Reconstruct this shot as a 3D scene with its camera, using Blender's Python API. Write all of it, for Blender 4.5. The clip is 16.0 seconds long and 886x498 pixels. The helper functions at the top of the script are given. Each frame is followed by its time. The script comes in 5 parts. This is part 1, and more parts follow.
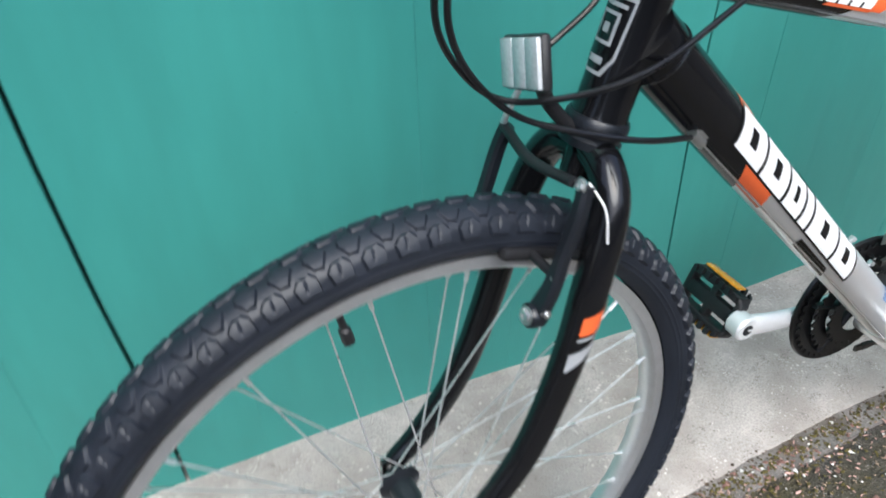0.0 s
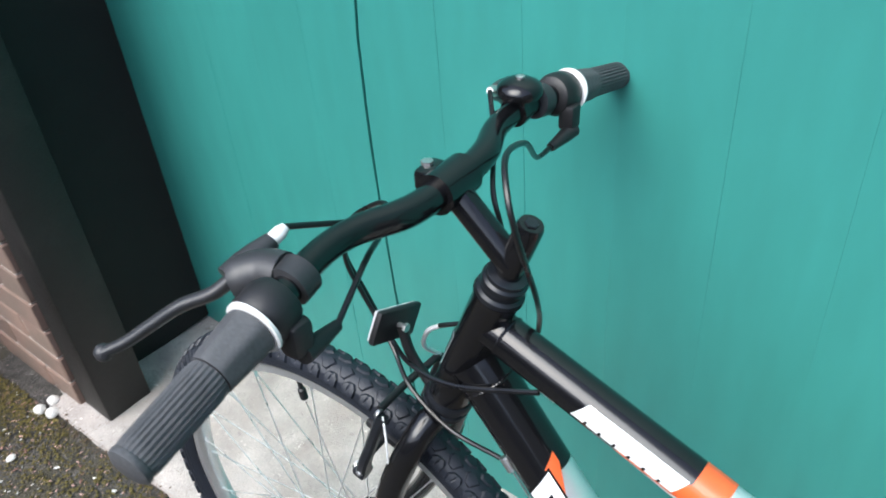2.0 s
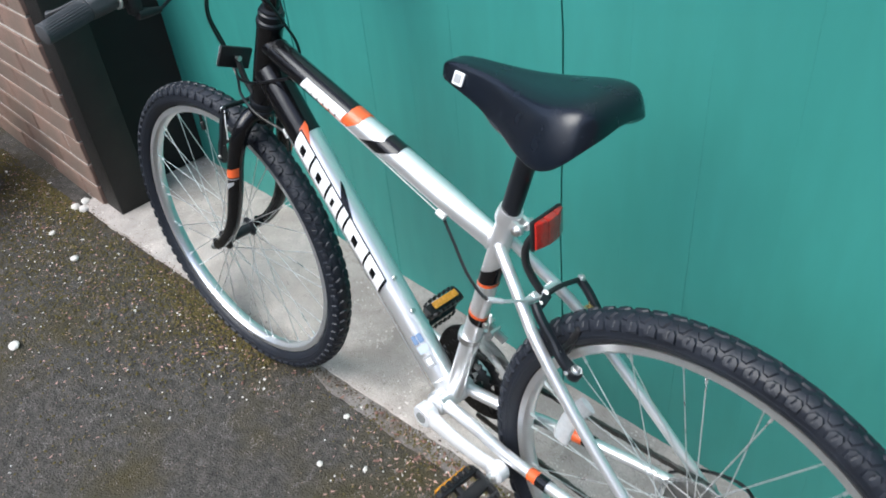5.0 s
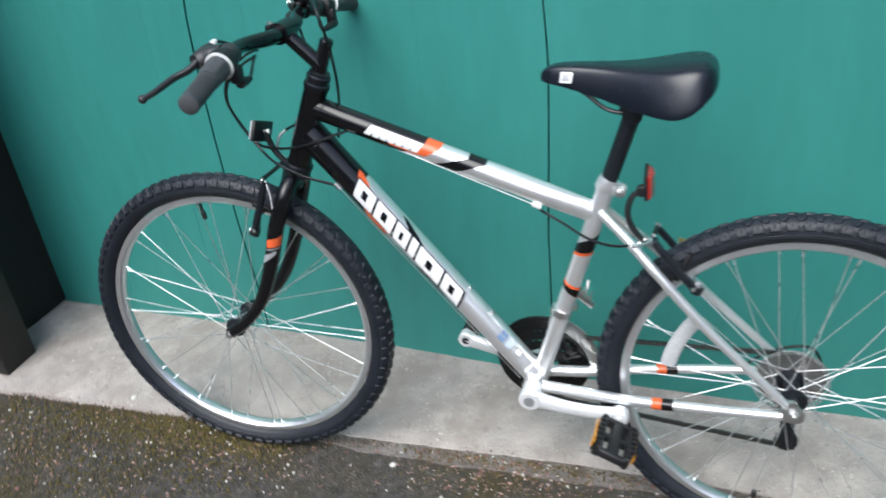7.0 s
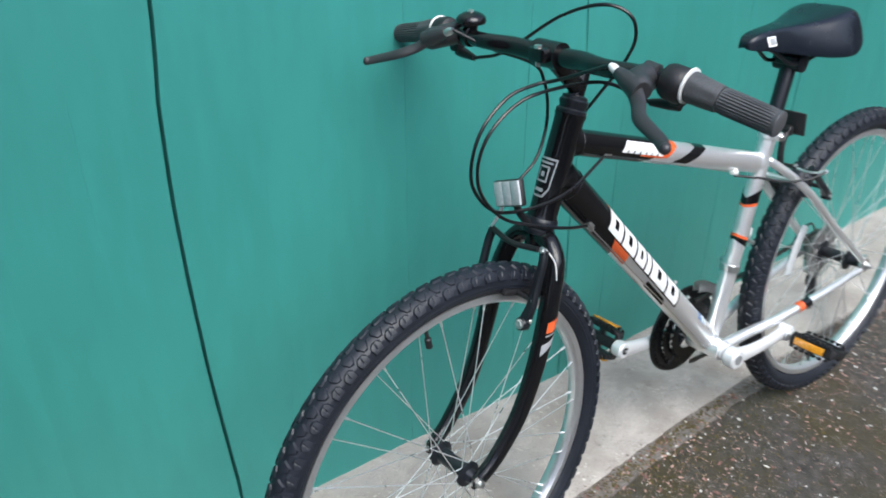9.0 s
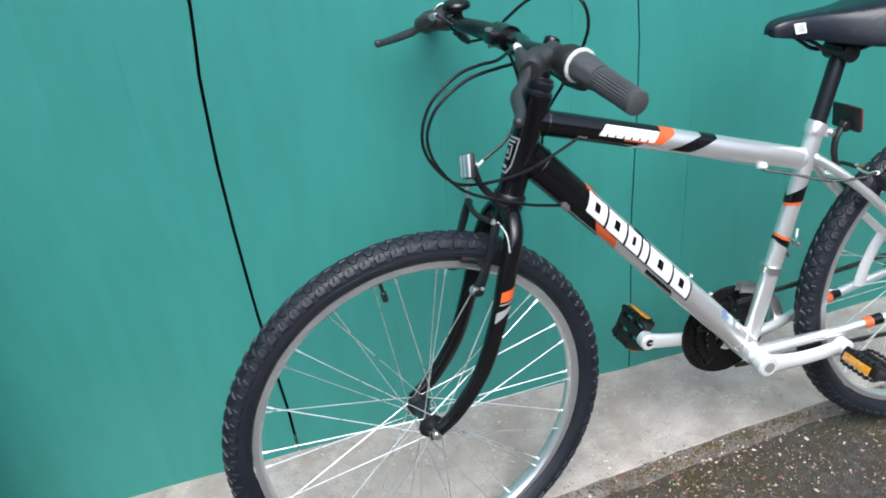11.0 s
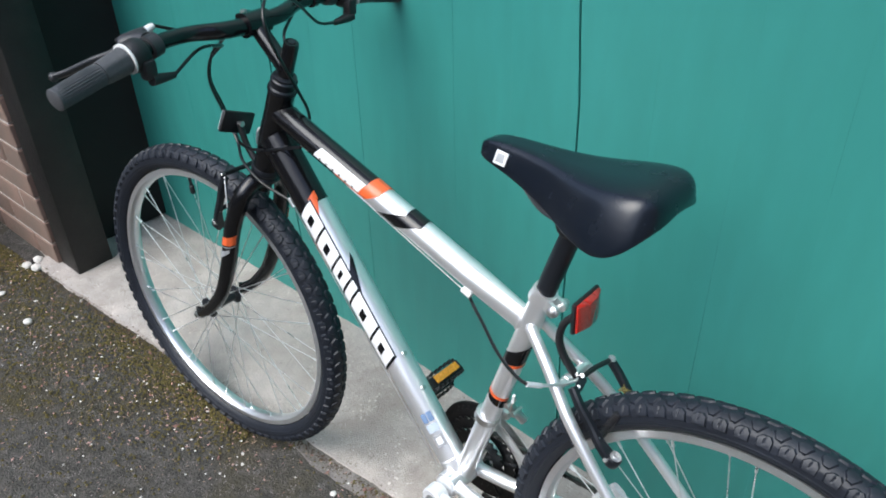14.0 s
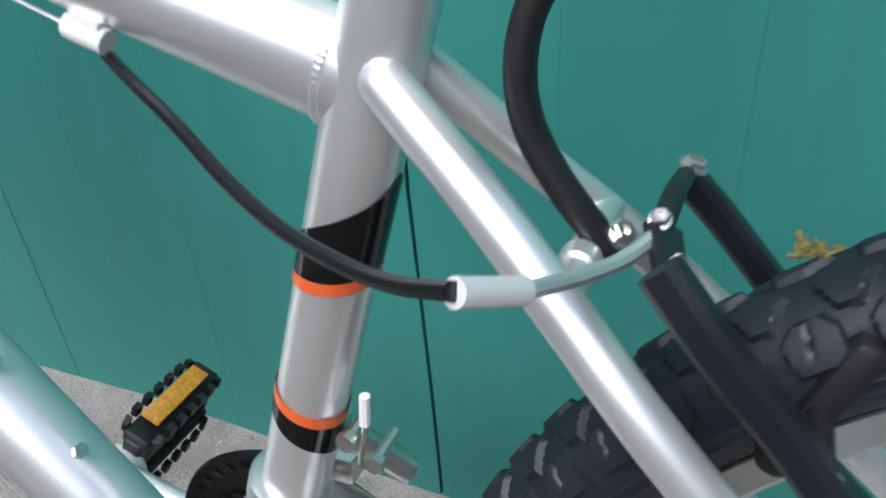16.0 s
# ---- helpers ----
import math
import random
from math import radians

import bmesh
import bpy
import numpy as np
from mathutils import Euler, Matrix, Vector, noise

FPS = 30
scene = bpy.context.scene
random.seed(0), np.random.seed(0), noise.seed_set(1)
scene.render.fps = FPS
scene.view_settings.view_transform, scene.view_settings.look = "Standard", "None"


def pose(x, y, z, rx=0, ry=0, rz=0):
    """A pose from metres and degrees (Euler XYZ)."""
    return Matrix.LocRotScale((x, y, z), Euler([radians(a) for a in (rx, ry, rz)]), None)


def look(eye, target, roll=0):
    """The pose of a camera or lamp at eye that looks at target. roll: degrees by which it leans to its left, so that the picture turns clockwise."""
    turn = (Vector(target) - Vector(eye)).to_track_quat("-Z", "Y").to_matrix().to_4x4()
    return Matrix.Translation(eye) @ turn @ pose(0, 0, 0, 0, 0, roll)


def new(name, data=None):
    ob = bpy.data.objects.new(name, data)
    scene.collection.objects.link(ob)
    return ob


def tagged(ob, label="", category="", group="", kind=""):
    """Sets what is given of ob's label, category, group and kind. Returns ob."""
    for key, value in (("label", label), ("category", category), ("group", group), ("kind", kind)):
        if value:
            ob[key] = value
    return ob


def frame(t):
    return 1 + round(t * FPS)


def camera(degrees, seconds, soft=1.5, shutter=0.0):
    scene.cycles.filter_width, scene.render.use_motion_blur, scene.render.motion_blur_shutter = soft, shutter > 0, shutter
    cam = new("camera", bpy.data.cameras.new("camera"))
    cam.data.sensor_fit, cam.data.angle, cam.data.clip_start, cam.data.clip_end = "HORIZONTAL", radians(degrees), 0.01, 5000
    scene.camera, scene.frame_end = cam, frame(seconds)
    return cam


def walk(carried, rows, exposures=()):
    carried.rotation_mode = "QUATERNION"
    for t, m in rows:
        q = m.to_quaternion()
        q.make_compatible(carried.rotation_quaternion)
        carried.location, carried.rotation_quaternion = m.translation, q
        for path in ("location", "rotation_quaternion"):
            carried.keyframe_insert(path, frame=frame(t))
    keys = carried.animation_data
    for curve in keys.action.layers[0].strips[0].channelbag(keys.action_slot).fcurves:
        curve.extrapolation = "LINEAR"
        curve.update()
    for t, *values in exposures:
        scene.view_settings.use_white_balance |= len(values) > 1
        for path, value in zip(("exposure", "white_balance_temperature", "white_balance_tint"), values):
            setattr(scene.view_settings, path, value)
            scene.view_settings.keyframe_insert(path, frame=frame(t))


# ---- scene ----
cam = camera(57.6, 16.0, soft=1.8, shutter=0.35)
PATH = [
    (0, (-0.136, -0.718, 1.01), (0.47, 0.675, -0.291), -1.6),
    (0.5, (-0.03, -0.882, 1.052), (0.217, 0.601, -0.267), 0.2),
    (1, (0.221, -0.910, 1.182), (-0.059, 0.630, -0.062), 0.0),
    (1.5, (0.437, -0.748, 1.263), (-0.414, 0.58, 0.034), -4.4),
    (2, (0.556, -0.702, 1.285), (-0.501, 0.501, 0.087), -5.3),
    (2.5, (0.677, -0.639, 1.239), (-0.582, 0.349, 0.039), -6.9),
    (3, (0.821, -0.676, 1.238), (-0.509, 0.262, 0.075), -5.6),
    (3.5, (1.012, -0.756, 1.232), (-0.337, 0.217, 0.121), -4.1),
    (4, (1.185, -0.8, 1.249), (-0.117, 0.189, 0.097), -4.2),
    (4.2, (1.251, -0.783, 1.251), (-0.051, 0.166, 0.066), -6.1),
    (6.3, (1.349, -1.348, 1.425), (0.513, 0.03, 0.24), -4.7),
    (6.5, (1.245, -1.389, 1.393), (0.459, 0.051, 0.249), -5.0),
    (7, (0.886, -1.474, 1.301), (0.294, 0.13, 0.263), -5.3),
    (7.5, (0.407, -1.487, 1.274), (0.185, 0.215, 0.248), -5.3),
    (8, (-0.061, -1.386, 1.236), (0.192, 0.307, 0.201), -5.0),
    (8.5, (-0.381, -1.18, 1.249), (0.32, 0.393, 0.233), -2.1),
    (9, (-0.555, -1.04, 1.245), (0.472, 0.349, 0.238), 0.2),
    (9.2, (-0.62, -0.962, 1.229), (0.539, 0.3, 0.197), 2.3),
    (11.3, (-0.094, -1.364, 1.242), (0.255, 0.335, 0.246), -4.1),
    (11.5, (-0.001, -1.338, 1.293), (0.316, 0.316, 0.213), -1.8),
    (12, (0.393, -1.388, 1.324), (0.397, 0.289, 0.233), -1.4),
    (12.5, (0.72, -1.343, 1.352), (0.429, 0.288, 0.232), -1.7),
    (13, (0.925, -1.195, 1.387), (0.346, 0.29, 0.18), -3.6),
    (13.5, (1.096, -1.091, 1.345), (0.217, 0.312, 0.223), -1.5),
    (14, (1.192, -0.981, 1.332), (0.097, 0.246, 0.194), -1.7),
    (14.5, (1.208, -0.859, 1.299), (0.122, 0.262, 0.048), -4.7),
    (15, (1.064, -0.709, 1.081), (0.222, 0.664, -0.105), -2.5),
    (15.5, (0.896, -0.574, 0.852), (0.239, 0.902, -0.327), -3.2),
    (16, (0.84, -0.505, 0.735), (0.187, 1.012, -0.394), -3.7),
]
walk(cam, [(t, look(eye, target, roll)) for t, eye, target, roll in PATH], [(0, 1.08), (1, 1.2), (1.5, 1.24), (2, 1.23), (3, 1.26), (4, 1.06), (7, 0.75), (8, 0.64), (8.5, 0.74), (9, 0.90), (11.5, 0.94), (13, 0.83), (15, 0.73), (16, 0.63)])

# ---------------------------------------------------------------- light
world = bpy.data.worlds.new("world")
scene.world = world
world.use_nodes = True
wn, wl = world.node_tree.nodes, world.node_tree.links
sky = wn.new("ShaderNodeTexSky")
sky.sky_type, sky.sun_disc = "NISHITA", False
sky.sun_elevation, sky.sun_rotation = radians(53), radians(188)
sky.dust_density, sky.air_density = 2.5, 1.0
wn["Background"].inputs["Strength"].default_value = 0.15
wl.new(sky.outputs[0], wn["Background"].inputs[0])
sun_data = bpy.data.lights.new("sun", "SUN")
sun_data.energy, sun_data.angle, sun_data.color = 1.85, radians(50), (0.90, 0.967, 1.0)
sun = new("sun", sun_data)
sun.matrix_world = look((-0.1, -3, 4.1), (0.3, 0, 0))


# ---------------------------------------------------------------- materials
def material(name, colour, rough=0.5, metal=0.0, vary=0.12, scale=30.0, fine=400.0, bump=0.0, coat=0.0, second=None, second_scale=4.0, second_edge=(0.45, 0.7), rough_vary=0.1, random_value=0.0, stretch=None, specks=None):
    """A surface with colour variation at two scales, an optional second colour in patches, and fine relief."""
    m = bpy.data.materials.new(name)
    m.use_nodes = True
    n, l = m.node_tree.nodes, m.node_tree.links
    b = n["Principled BSDF"]
    co = n.new("ShaderNodeTexCoord")
    a = n.new("ShaderNodeTexNoise")
    a.inputs["Scale"].default_value, a.inputs["Detail"].default_value = scale, 6
    f = n.new("ShaderNodeTexNoise")
    f.inputs["Scale"].default_value, f.inputs["Detail"].default_value = fine, 3
    mp = n.new("ShaderNodeMapping")
    mp.inputs["Scale"].default_value = stretch or (1, 1, 1)
    l.new(co.outputs["Object"], mp.inputs["Vector"])
    for t in (a, f):
        l.new(mp.outputs["Vector"], t.inputs["Vector"])
    add = n.new("ShaderNodeMath")
    add.operation = "ADD"
    l.new(a.outputs["Fac"], add.inputs[0]), l.new(f.outputs["Fac"], add.inputs[1])
    rng = n.new("ShaderNodeMapRange")
    rng.inputs["From Min"].default_value, rng.inputs["From Max"].default_value = 0.7, 1.3
    rng.inputs["To Min"].default_value, rng.inputs["To Max"].default_value = 1 - vary, 1 + vary
    l.new(add.outputs[0], rng.inputs["Value"])
    hsv = n.new("ShaderNodeHueSaturation")
    hsv.inputs["Color"].default_value = (*colour, 1)
    value = rng.outputs["Result"]
    if random_value:
        info = n.new("ShaderNodeObjectInfo")
        rr = n.new("ShaderNodeMapRange")
        rr.inputs["To Min"].default_value, rr.inputs["To Max"].default_value = 1 - random_value, 1 + random_value
        l.new(info.outputs["Random"], rr.inputs["Value"])
        mul = n.new("ShaderNodeMath")
        mul.operation = "MULTIPLY"
        l.new(value, mul.inputs[0]), l.new(rr.outputs["Result"], mul.inputs[1])
        value = mul.outputs[0]
    l.new(value, hsv.inputs["Value"])
    out = hsv.outputs["Color"]
    if second:
        p = n.new("ShaderNodeTexNoise")
        p.inputs["Scale"].default_value, p.inputs["Detail"].default_value, p.inputs["Roughness"].default_value = second_scale, 8, 0.65
        l.new(mp.outputs["Vector"], p.inputs["Vector"])
        e = n.new("ShaderNodeMapRange")
        e.inputs["From Min"].default_value, e.inputs["From Max"].default_value = second_edge
        l.new(p.outputs["Fac"], e.inputs["Value"])
        mix = n.new("ShaderNodeMix")
        mix.data_type = "RGBA"
        l.new(e.outputs["Result"], mix.inputs["Factor"])
        l.new(out, mix.inputs[6])
        mix.inputs[7].default_value = (*second, 1)
        out = mix.outputs[2]
    for cells, reach, tint in specks or ():
        # grains or flakes of another colour, one in each cell, of uneven size
        v = n.new("ShaderNodeTexVoronoi")
        v.inputs["Scale"].default_value = cells
        l.new(co.outputs["Object"], v.inputs["Vector"])
        w = n.new("ShaderNodeTexNoise")
        w.inputs["Scale"].default_value, w.inputs["Detail"].default_value = cells * 0.12, 3
        l.new(co.outputs["Object"], w.inputs["Vector"])
        lim = n.new("ShaderNodeMapRange")
        lim.inputs["From Min"].default_value, lim.inputs["From Max"].default_value = 0.42, 0.75
        lim.inputs["To Min"].default_value, lim.inputs["To Max"].default_value = 0.0, reach
        l.new(w.outputs["Fac"], lim.inputs["Value"])
        less = n.new("ShaderNodeMath")
        less.operation = "LESS_THAN"
        l.new(v.outputs["Distance"], less.inputs[0]), l.new(lim.outputs["Result"], less.inputs[1])
        mix = n.new("ShaderNodeMix")
        mix.data_type = "RGBA"
        l.new(less.outputs[0], mix.inputs["Factor"])
        l.new(out, mix.inputs[6])
        mix.inputs[7].default_value = (*tint, 1)
        out = mix.outputs[2]
    l.new(out, b.inputs["Base Color"])
    b.inputs["Metallic"].default_value = metal
    rv = n.new("ShaderNodeMapRange")
    rv.inputs["To Min"].default_value, rv.inputs["To Max"].default_value = max(0.02, rough - rough_vary), min(1, rough + rough_vary)
    l.new(a.outputs["Fac"], rv.inputs["Value"])
    l.new(rv.outputs["Result"], b.inputs["Roughness"])
    b.inputs["Coat Weight"].default_value = coat
    b.inputs["Coat Roughness"].default_value = 0.15
    if bump:
        bp = n.new("ShaderNodeBump")
        bp.inputs["Strength"].default_value, bp.inputs["Distance"].default_value = 1.0, bump
        l.new(add.outputs[0], bp.inputs["Height"])
        l.new(bp.outputs["Normal"], b.inputs["Normal"])
    return m


GREEN = material("green_paint", (0.036, 0.252, 0.224), 0.47, vary=0.07, scale=3.0, fine=30, bump=0.0005, second=(0.025, 0.206, 0.172), second_scale=1.1, second_edge=(0.46, 0.8), random_value=0.03, stretch=(1.0, 1.0, 0.22), specks=((7, 0.016, (0.30, 0.42, 0.38)), (9, 0.020, (0.014, 0.10, 0.085))))
BLACK_TIMBER = material("black_timber_paint", (0.005, 0.0055, 0.0055), 0.7, vary=0.3, scale=12, bump=0.0008)
POST_PAINT = material("worn_post_paint", (0.011, 0.0105, 0.0100), 0.55, vary=0.45, scale=9, bump=0.0014, second=(0.036, 0.030, 0.026), second_scale=4, second_edge=(0.52, 0.78))
DARK_GAP = material("dark_gap", (0.004, 0.006, 0.006), 0.9)
BRICK = material("brick", (0.275, 0.165, 0.128), 0.9, vary=0.28, scale=18, fine=260, bump=0.0014, second=(0.150, 0.118, 0.096), second_scale=2.6, second_edge=(0.40, 0.66), random_value=0.26)
MORTAR = material("mortar", (0.52, 0.48, 0.44), 0.95, vary=0.3, scale=40, bump=0.001)
CONCRETE = material("concrete", (0.450, 0.408, 0.378), 0.92, vary=0.30, scale=13, fine=300, bump=0.0028, second=(0.345, 0.303, 0.275), second_scale=6.0, second_edge=(0.43, 0.62), specks=((420, 0.5, (0.22, 0.19, 0.165)), (230, 0.36, (0.70, 0.65, 0.61)), (60, 0.24, (0.66, 0.61, 0.57)), (34, 0.13, (0.60, 0.56, 0.52)), (120, 0.20, (0.17, 0.145, 0.125))))
DAMP_CONCRETE = material("damp_concrete", (0.205, 0.185, 0.172), 0.9, vary=0.4, scale=22, fine=260, bump=0.003, second=(0.12, 0.095, 0.078), second_scale=14, second_edge=(0.46, 0.66), specks=((260, 0.4, (0.42, 0.39, 0.36)),))
ASPHALT = material("asphalt", (0.070, 0.064, 0.057), 0.95, vary=0.55, scale=45, fine=240, bump=0.007, second=(0.062, 0.050, 0.022), second_scale=2.6, second_edge=(0.46, 0.62), specks=((240, 0.46, (0.020, 0.018, 0.016)), (330, 0.50, (0.20, 0.185, 0.172)), (170, 0.36, (0.24, 0.215, 0.20)), (110, 0.22, (0.27, 0.20, 0.17)), (75, 0.14, (0.33, 0.30, 0.28))))
BROWN_WOOD = material("brown_wood", (0.045, 0.028, 0.018), 0.7, vary=0.2, scale=10, bump=0.001)
BIN_GREY = material("bin_grey", (0.55, 0.57, 0.57), 0.75, vary=0.1, scale=14, bump=0.0006)
BIN_DARK = material("bin_dark", (0.02, 0.02, 0.021), 0.6, vary=0.2)
PLAIN_WALL = material("weathered_render", (0.19, 0.18, 0.165), 0.9, vary=0.2, scale=5, bump=0.002, second=(0.11, 0.105, 0.095), second_scale=1.2)
CHIP_WHITE = material("chip_white", (0.66, 0.64, 0.60), 0.8, vary=0.15)
CHIP_PINK = material("chip_pink", (0.46, 0.285, 0.245), 0.85, vary=0.6, scale=60)
CHIP_RED = material("chip_red", (0.20, 0.105, 0.085), 0.85, vary=0.6, scale=70)
SOIL = material("soil", (0.085, 0.060, 0.042), 0.95, vary=0.5, scale=90)
MOSS = material("moss", (0.100, 0.080, 0.022), 0.95, vary=0.45, scale=80)
CHIP_TAN = material("chip_tan", (0.30, 0.215, 0.15), 0.85, vary=0.35, scale=60)

FRAME_BLACK = material("black_enamel", (0.006, 0.006, 0.007), 0.16, vary=0.1, rough_vary=0.05)
FRAME_SILVER = material("silver_enamel", (0.93, 0.935, 0.94), 0.35, metal=0.79, vary=0.006, scale=30, fine=60, coat=0.25, rough_vary=0.0)
ORANGE = material("orange_decal", (0.78, 0.13, 0.035), 0.35, vary=0.05, coat=0.3)
WHITE = material("white_decal", (0.85, 0.85, 0.84), 0.35, vary=0.03, coat=0.3)
GREY_DECAL = material("grey_decal", (0.35, 0.36, 0.37), 0.35, vary=0.05, coat=0.3)
PALE_DECAL = material("pale_blue_decal", (0.52, 0.60, 0.68), 0.4, vary=0.1)
BLUE_DECAL = material("blue_decal", (0.17, 0.26, 0.42), 0.4, vary=0.15)
RUBBER = material("tyre_rubber", (0.0098, 0.0130, 0.0205), 0.50, vary=0.3, scale=25, bump=0.0002, second=(0.019, 0.023, 0.031), second_scale=14, second_edge=(0.58, 0.8))
ALLOY = material("rim_alloy", (0.80, 0.815, 0.835), 0.34, metal=0.88, vary=0.05, scale=80)
STEEL = material("bright_steel", (0.66, 0.66, 0.65), 0.34, metal=0.95, vary=0.08, scale=90)
SPOKE = material("spoke_steel", (0.86, 0.86, 0.86), 0.30, metal=0.78, vary=0.05)
BLACK_METAL = material("black_metal", (0.0095, 0.0115, 0.0155), 0.34, vary=0.15)
BLACK_PLASTIC = material("black_plastic", (0.012, 0.012, 0.0135), 0.48, vary=0.15, bump=0.0002)
GRIP = material("grip_rubber", (0.066, 0.068, 0.073), 0.6, vary=0.2, bump=0.0003)
LEVER = material("lever_resin", (0.030, 0.031, 0.034), 0.42, vary=0.12, bump=0.0001)
CHAINSET_BLACK = material("chainset_black", (0.006, 0.006, 0.0065), 0.32, vary=0.2)
CABLE = material("cable_housing", (0.007, 0.007, 0.008), 0.3, vary=0.1)
SADDLE = material("saddle_vinyl", (0.0065, 0.0095, 0.0155), 0.25, vary=0.1, scale=40, fine=700, bump=0.00012)
CRANK = material("crank_alloy", (0.82, 0.83, 0.84), 0.42, metal=0.35, vary=0.04)
RED = material("red_reflector", (0.43, 0.022, 0.015), 0.2, vary=0.2, scale=200, coat=0.8)
AMBER = material("amber_reflector", (0.70, 0.30, 0.02), 0.25, vary=0.2, scale=200, coat=0.8)
CLEAR = material("clear_reflector", (0.52, 0.54, 0.55), 0.22, vary=0.1, scale=200, coat=0.8)
WHITE_PLASTIC = material("white_plastic", (0.78, 0.78, 0.76), 0.4, vary=0.05)
CHAIN = material("chain_steel", (0.10, 0.095, 0.09), 0.4, metal=0.8, vary=0.3, scale=200)
SPROCKET = material("sprocket_steel", (0.32, 0.32, 0.31), 0.38, metal=0.9, vary=0.2, scale=150)
CLEAR_PLASTIC = material("clear_plastic", (0.92, 0.93, 0.93), 0.12, vary=0.03)
CLEAR_PLASTIC.node_tree.nodes["Principled BSDF"].inputs["Transmission Weight"].default_value = 0.9
CLEAR_PLASTIC.node_tree.nodes["Principled BSDF"].inputs["IOR"].default_value = 1.25
GREY_PLASTIC = material("grey_plastic", (0.22, 0.23, 0.23), 0.35, vary=0.1)


# ---------------------------------------------------------------- mesh helpers
def part(name, bm, mat, parent=None, label="", smooth=True):
    me = bpy.data.meshes.new(name)
    bmesh.ops.recalc_face_normals(bm, faces=bm.faces)
    if smooth:
        for f in bm.faces:
            f.smooth = True
    bm.to_mesh(me)
    bm.free()
    if smooth:
        me.set_sharp_from_angle(angle=radians(38))
    for one in mat if isinstance(mat, (list, tuple)) else (mat,):
        me.materials.append(one)
    ob = new(name, me)
    if parent:
        ob.parent = parent
    if label:
        tagged(ob, label)
    return ob


def spline(pts, steps=8):
    """Points of a smooth curve through the given ones."""
    p = [Vector(q) for q in pts]
    p = [2 * p[0] - p[1], *p, 2 * p[-1] - p[-2]]
    out = []
    for i in range(1, len(p) - 2):
        for k in range(steps):
            t = k / steps
            out.append(0.5 * (2 * p[i] + (p[i + 1] - p[i - 1]) * t + (2 * p[i - 1] - 5 * p[i] + 4 * p[i + 1] - p[i + 2]) * t * t + (3 * p[i] - p[i - 1] - 3 * p[i + 1] + p[i + 2]) * t**3))
    out.append(p[-2])
    return out


def sweep(bm, pts, r, n=14, caps=True, flat=1.0, side=None):
    """A tube along the points; r: one radius or one for each point. flat squeezes it along the second axis."""
    pts = [Vector(q) for q in pts]
    rs = r if isinstance(r, (list, tuple)) else [r] * len(pts)
    tang = [(pts[min(i + 1, len(pts) - 1)] - pts[max(i - 1, 0)]).normalized() for i in range(len(pts))]
    u = Vector(side) if side else Vector((0, 1, 0))
    if abs(u.dot(tang[0])) > 0.95:
        u = Vector((0, 0, 1))
    rings = []
    for p, t, rad in zip(pts, tang, rs):
        u = (u - t * u.dot(t)).normalized()
        v = t.cross(u)
        rings.append([bm.verts.new(p + rad * (math.cos(a) * u + flat * math.sin(a) * v)) for a in (2 * math.pi * k / n for k in range(n))])
    for a, b in zip(rings, rings[1:]):
        for k in range(n):
            bm.faces.new((a[k], a[(k + 1) % n], b[(k + 1) % n], b[k]))
    if caps:
        bm.faces.new(rings[0][::-1]), bm.faces.new(rings[-1])
    return bm


def lathe(bm, profile, m=None, n=40, closed=False):
    """Turns (radius, height) pairs round the local z axis, laid by m."""
    m = m or Matrix()
    rings = []
    for r, h in profile:
        rings.append([bm.verts.new(m @ Vector((r * math.cos(a), r * math.sin(a), h))) for a in (2 * math.pi * k / n for k in range(n))])
    pairs = list(zip(rings, rings[1:])) + ([(rings[-1], rings[0])] if closed else [])
    for a, b in pairs:
        for k in range(n):
            bm.faces.new((a[k], a[(k + 1) % n], b[(k + 1) % n], b[k]))
    if not closed:
        bm.faces.new(rings[0][::-1]), bm.faces.new(rings[-1])
    return bm


def block(bm, m, size, bevel=0.0, taper=(1, 1)):
    """A box of that size at the pose m; taper narrows its top."""
    x, y, z = (s / 2 for s in size)
    vs = [bm.verts.new(m @ Vector((sx * x * (taper[0] if sz > 0 else 1), sy * y * (taper[1] if sz > 0 else 1), sz * z))) for sz in (-1, 1) for sx, sy in ((-1, -1), (1, -1), (1, 1), (-1, 1))]
    fs = [bm.faces.new([vs[i] for i in q]) for q in ((3, 2, 1, 0), (4, 5, 6, 7), (0, 1, 5, 4), (1, 2, 6, 5), (2, 3, 7, 6), (3, 0, 4, 7))]
    if bevel:
        es = list({e for f in fs for e in f.edges})
        bmesh.ops.bevel(bm, geom=es, offset=bevel, segments=2, affect="EDGES", profile=0.5)
    return bm


def extrude_outline(bm, outline, m, depth):
    """A plate: the outline, in the local xy plane, of that depth along z, laid by m."""
    lo = [bm.verts.new(m @ Vector((x, y, -depth / 2))) for x, y in outline]
    hi = [bm.verts.new(m @ Vector((x, y, depth / 2))) for x, y in outline]
    n = len(outline)
    bm.faces.new(lo[::-1]), bm.faces.new(hi)
    for k in range(n):
        bm.faces.new((lo[k], lo[(k + 1) % n], hi[(k + 1) % n], hi[k]))
    return bm


def along(p, q, x=(0, 1, 0)):
    """The pose at p whose z axis points to q."""
    z = (Vector(q) - Vector(p)).normalized()
    x = Vector(x) - z * z.dot(Vector(x))
    x.normalize()
    y = z.cross(x)
    m = Matrix((x, y, z)).transposed().to_4x4()
    m.translation = p
    return m


def moved(bm, m):
    bmesh.ops.transform(bm, matrix=m, verts=bm.verts)
    return bm


